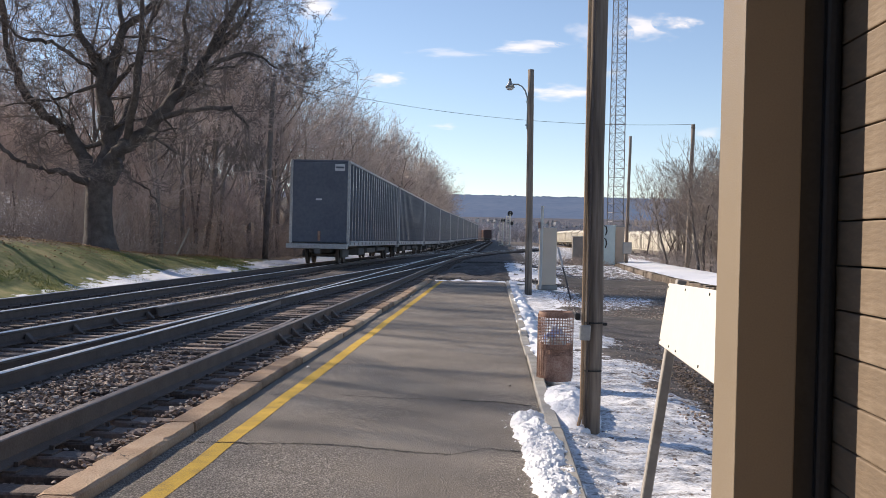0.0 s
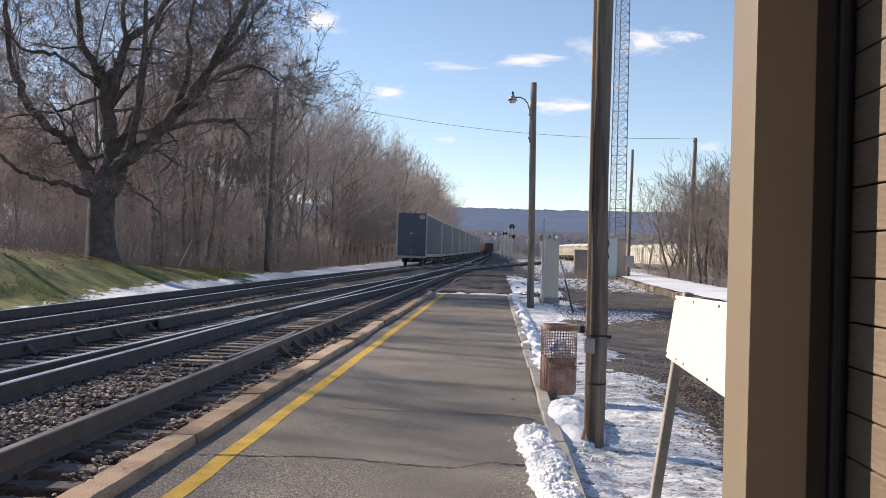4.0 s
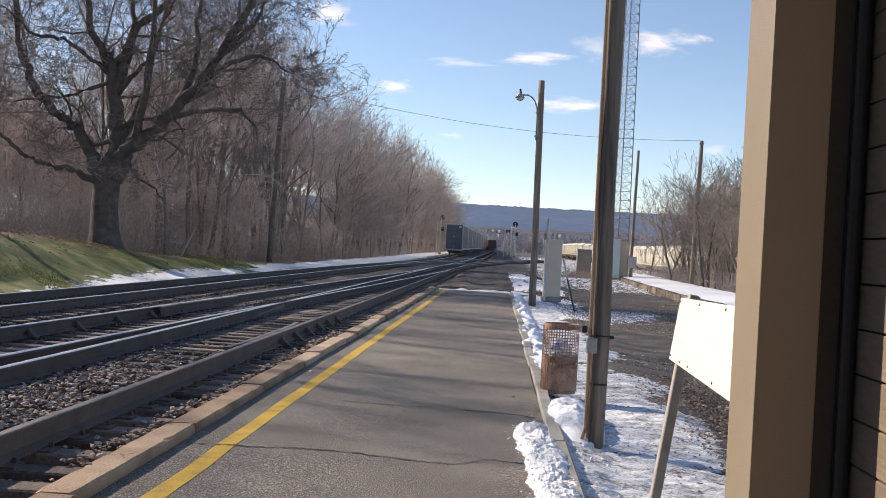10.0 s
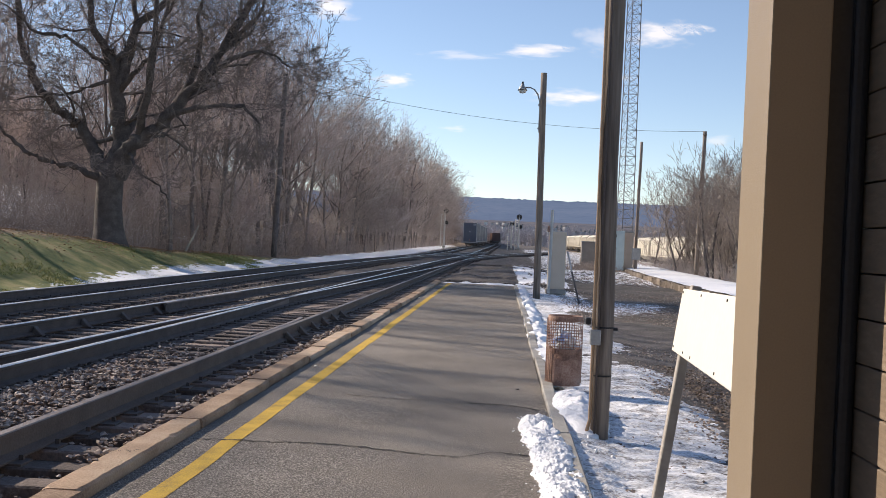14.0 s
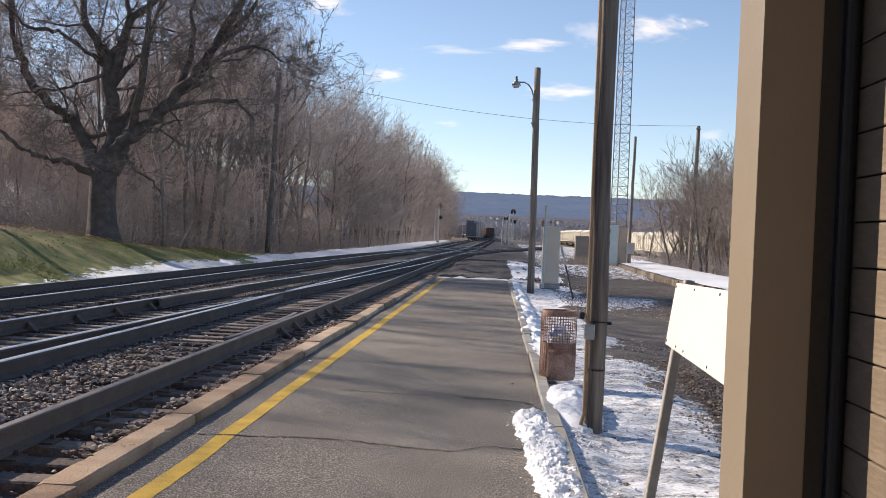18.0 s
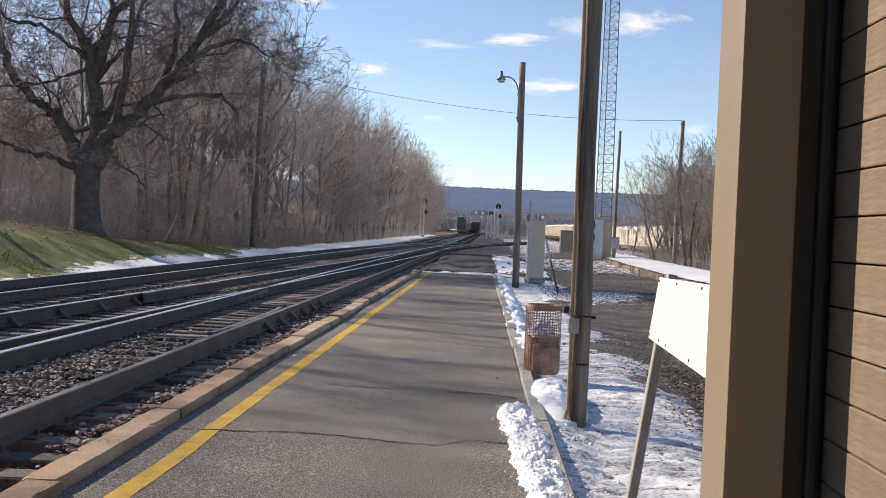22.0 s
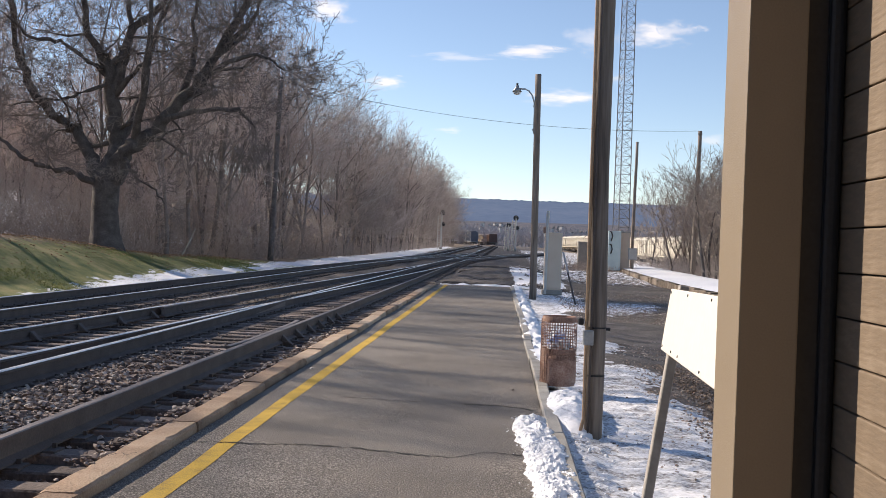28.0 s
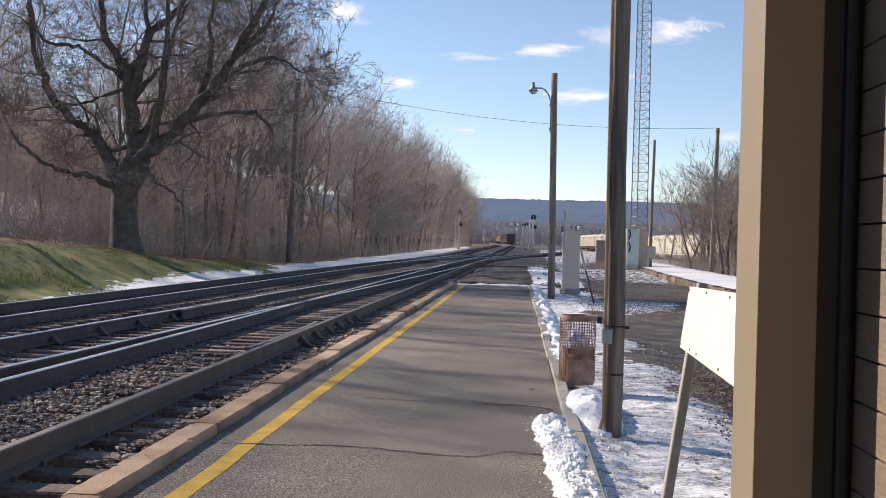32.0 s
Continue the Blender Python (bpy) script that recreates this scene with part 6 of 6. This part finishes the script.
def evergreen():
    g = Geo()
    for k in range(9):
        z, w = 0.6 + 0.75 * k, 3.4 * (1 - k / 10.5) ** 0.8
        n = 9
        ring = [(w * (0.8 + 0.35 * q.random()) * math.cos(6.283 * i / n), w * (0.8 + 0.35 * q.random()) * math.sin(6.283 * i / n), z - 0.3 * q.random()) for i in range(n)]
        g.add(ring + [(0, 0, z + 1.5)], [(i, (i + 1) % n, n) for i in range(n)])
    t = thing("evergreen_tree", "small dark evergreen far across the valley", "tree", pose(0, 0, 0), "valley evergreens")
    part("crown", g.mesh("crown", EVERGREEN), t)
    part("trunk", Geo().tube([(0, 0, -3), (0, 0, 8)], 0.2, 6).mesh("trunk", BARK), t)
    return t


# far paler and greyer than bare twigs: distance haze mixed into the colour
HAZED_WOOD = material("valley_woods", [(0.32, 0.30, 0.315), (0.45, 0.42, 0.43), (0.58, 0.54, 0.545)], 1.0, 0.02, 0.5, 0.0, spec=0.0)
g = Geo()
for k in range(900):
    y = 450 + 800 * q.random() ** 2.2
    x = q.uniform(-0.1, 0.2) * y
    h = q.uniform(4.0, 7.5) * (1 - 0.45 * float(smooth_step(480, 700, y)))
    foot = Vector((x, y, valley(x, y) - 1.0))
    top = foot + Vector((q.gauss(0, 0.5), q.gauss(0, 0.5), h + 1.0))
    g.tube([foot, foot.lerp(top, 0.5) + Vector((q.gauss(0, 0.2), 0, 0)), top], [0.2, 0.14, 0.05], 3, caps=False)
    for _ in range(13):
        e = foot.lerp(top, q.uniform(0.3, 0.9))
        d = Vector((q.gauss(0, 1), q.gauss(0, 1), q.uniform(0.3, 1.4))).normalized() * h * q.uniform(0.14, 0.34)
        g.tube([e, e + d, e + d * 1.6 + Vector((q.gauss(0, 0.3), 0, 0.5))], [0.12, 0.10, 0.05], 3, caps=False)
thing("valley_woods", "leafless woods across the valley, paled to carry the haze", "woods", kind="stuff", data=g.mesh("valley_woods", HAZED_WOOD))
# evergreens greyed and blued towards the haze in the slope's colour
EVERGREEN = material("evergreen", [(0.11, 0.128, 0.145), (0.16, 0.18, 0.20)], 1.0, 0.5, 4, 0.0, spec=0.0)
first_green = evergreen()
for k in range(54):
    if k % 6 == 0:
        cx, cy = q.uniform(-0.02, 0.14), q.uniform(800, 1500)
    y = cy + q.gauss(0, 25)
    x = cx * cy + q.gauss(0, 9)
    m = pose(x, y, valley(x, y), 0, 0, q.uniform(0, 360))
    t = copy_thing(first_green, m) if k else first_green
    t.matrix_basis = m
    size = q.uniform(0.3, 0.6)
    t.scale = (size, size, size)

# ---- clouds ----
def cloud_material(name, most):
    m = bpy.data.materials.new(name)
    m.use_nodes = True
    N, L = m.node_tree.nodes, m.node_tree.links
    N.clear()
    out, mixs, clear, glow = N.new("ShaderNodeOutputMaterial"), N.new("ShaderNodeMixShader"), N.new("ShaderNodeBsdfTransparent"), N.new("ShaderNodeEmission")
    # the cloud disc glows white by itself, in place of sunlight on it
    glow.inputs["Color"].default_value, glow.inputs["Strength"].default_value = (1.0, 0.97, 0.94, 1), 0.92
    tc, info = N.new("ShaderNodeTexCoord"), N.new("ShaderNodeObjectInfo")
    nz = N.new("ShaderNodeTexNoise")
    nz.noise_dimensions = "4D"
    nz.inputs["Scale"].default_value, nz.inputs["Detail"].default_value = 1.9, 6
    L.new(tc.outputs["Object"], nz.inputs["Vector"])
    big = N.new("ShaderNodeMath")
    big.operation = "MULTIPLY"
    big.inputs[1].default_value = 50
    L.new(info.outputs["Random"], big.inputs[0])
    L.new(big.outputs[0], nz.inputs["W"])
    ln = N.new("ShaderNodeVectorMath")
    ln.operation = "LENGTH"
    L.new(tc.outputs["Object"], ln.inputs[0])
    sub = N.new("ShaderNodeMath")
    sub.operation = "MULTIPLY_ADD"
    sub.inputs[1].default_value, sub.inputs[2].default_value = -1.15, 0.62
    L.new(ln.outputs["Value"], sub.inputs[0])
    wisp = N.new("ShaderNodeMath")
    wisp.operation = "MULTIPLY_ADD"
    wisp.inputs[1].default_value, wisp.inputs[2].default_value = 2.1, -0.58
    L.new(nz.outputs["Fac"], wisp.inputs[0])
    add = N.new("ShaderNodeMath")
    add.operation = "ADD"
    L.new(wisp.outputs[0], add.inputs[0])
    L.new(sub.outputs[0], add.inputs[1])
    rng = N.new("ShaderNodeMapRange")
    rng.interpolation_type = "SMOOTHSTEP"
    rng.inputs["From Min"].default_value, rng.inputs["From Max"].default_value, rng.inputs["To Max"].default_value = 0.26, 1.12, most
    L.new(add.outputs[0], rng.inputs["Value"])
    L.new(rng.outputs["Result"], mixs.inputs[0])
    L.new(clear.outputs[0], mixs.inputs[1])
    L.new(glow.outputs[0], mixs.inputs[2])
    L.new(mixs.outputs[0], out.inputs["Surface"])
    return m


CLOUD = cloud_material("cloud", 0.70)
THIN_CLOUD = cloud_material("thin_cloud", 0.34)
CLOUD_AT = 4000.0
n = 24
disc = [(0, 0, 0)] + [(math.cos(2 * math.pi * k / n), 0, math.sin(2 * math.pi * k / n)) for k in range(n)]
CLOUD_MESHES = [Geo().add(disc, [(0, 1 + k, 1 + (k + 1) % n) for k in range(n)]).mesh("cloud", m) for m in (CLOUD, THIN_CLOUD)]
clouds = []
for x, z, w, h, drift, thin in ((-689, 868, 135, 62, 10, 0), (-425, 600, 112, 32, -38, 0), (-196, 700, 170, 24, -6, 1), (115, 729, 190, 36, -22, 0), (240, 562, 190, 44, -25, 0), (515, 808, 165, 58, 20, 0), (668, 826, 90, 34, -16, 0), (345, 780, 130, 70, -40, 1), (-200, 427, 70, 16, -8, 1), (783, 423, 90, 30, -10, 1), (420, 640, 80, 22, -12, 1)):
    c = thing("cloud", "thin faint white cloud" if thin else "small white fair-weather cloud", "cloud", pose(x, CLOUD_AT, z), "clouds", data=CLOUD_MESHES[thin])
    c.scale = (1.2 * w, 1, 1.2 * h)
    clouds.append((c, x, z, drift))


# ---- what moves ----
def motions():
    for k, car in enumerate(train):
        rows = []
        for t in range(0, 33, 2):
            y = REAR_0 + (CAR_PITCH - 1.5) / 2 + CAR_PITCH * k + SPEED * t
            rows.append((t, pose(0.08, 0, 0) @ on_line(far_line, y)))
        walk(car, rows)
    for c, x, z, drift in clouds:
        walk(c, [(0, pose(x, CLOUD_AT, z)), (32, pose(x + drift, CLOUD_AT, z))])


motions()
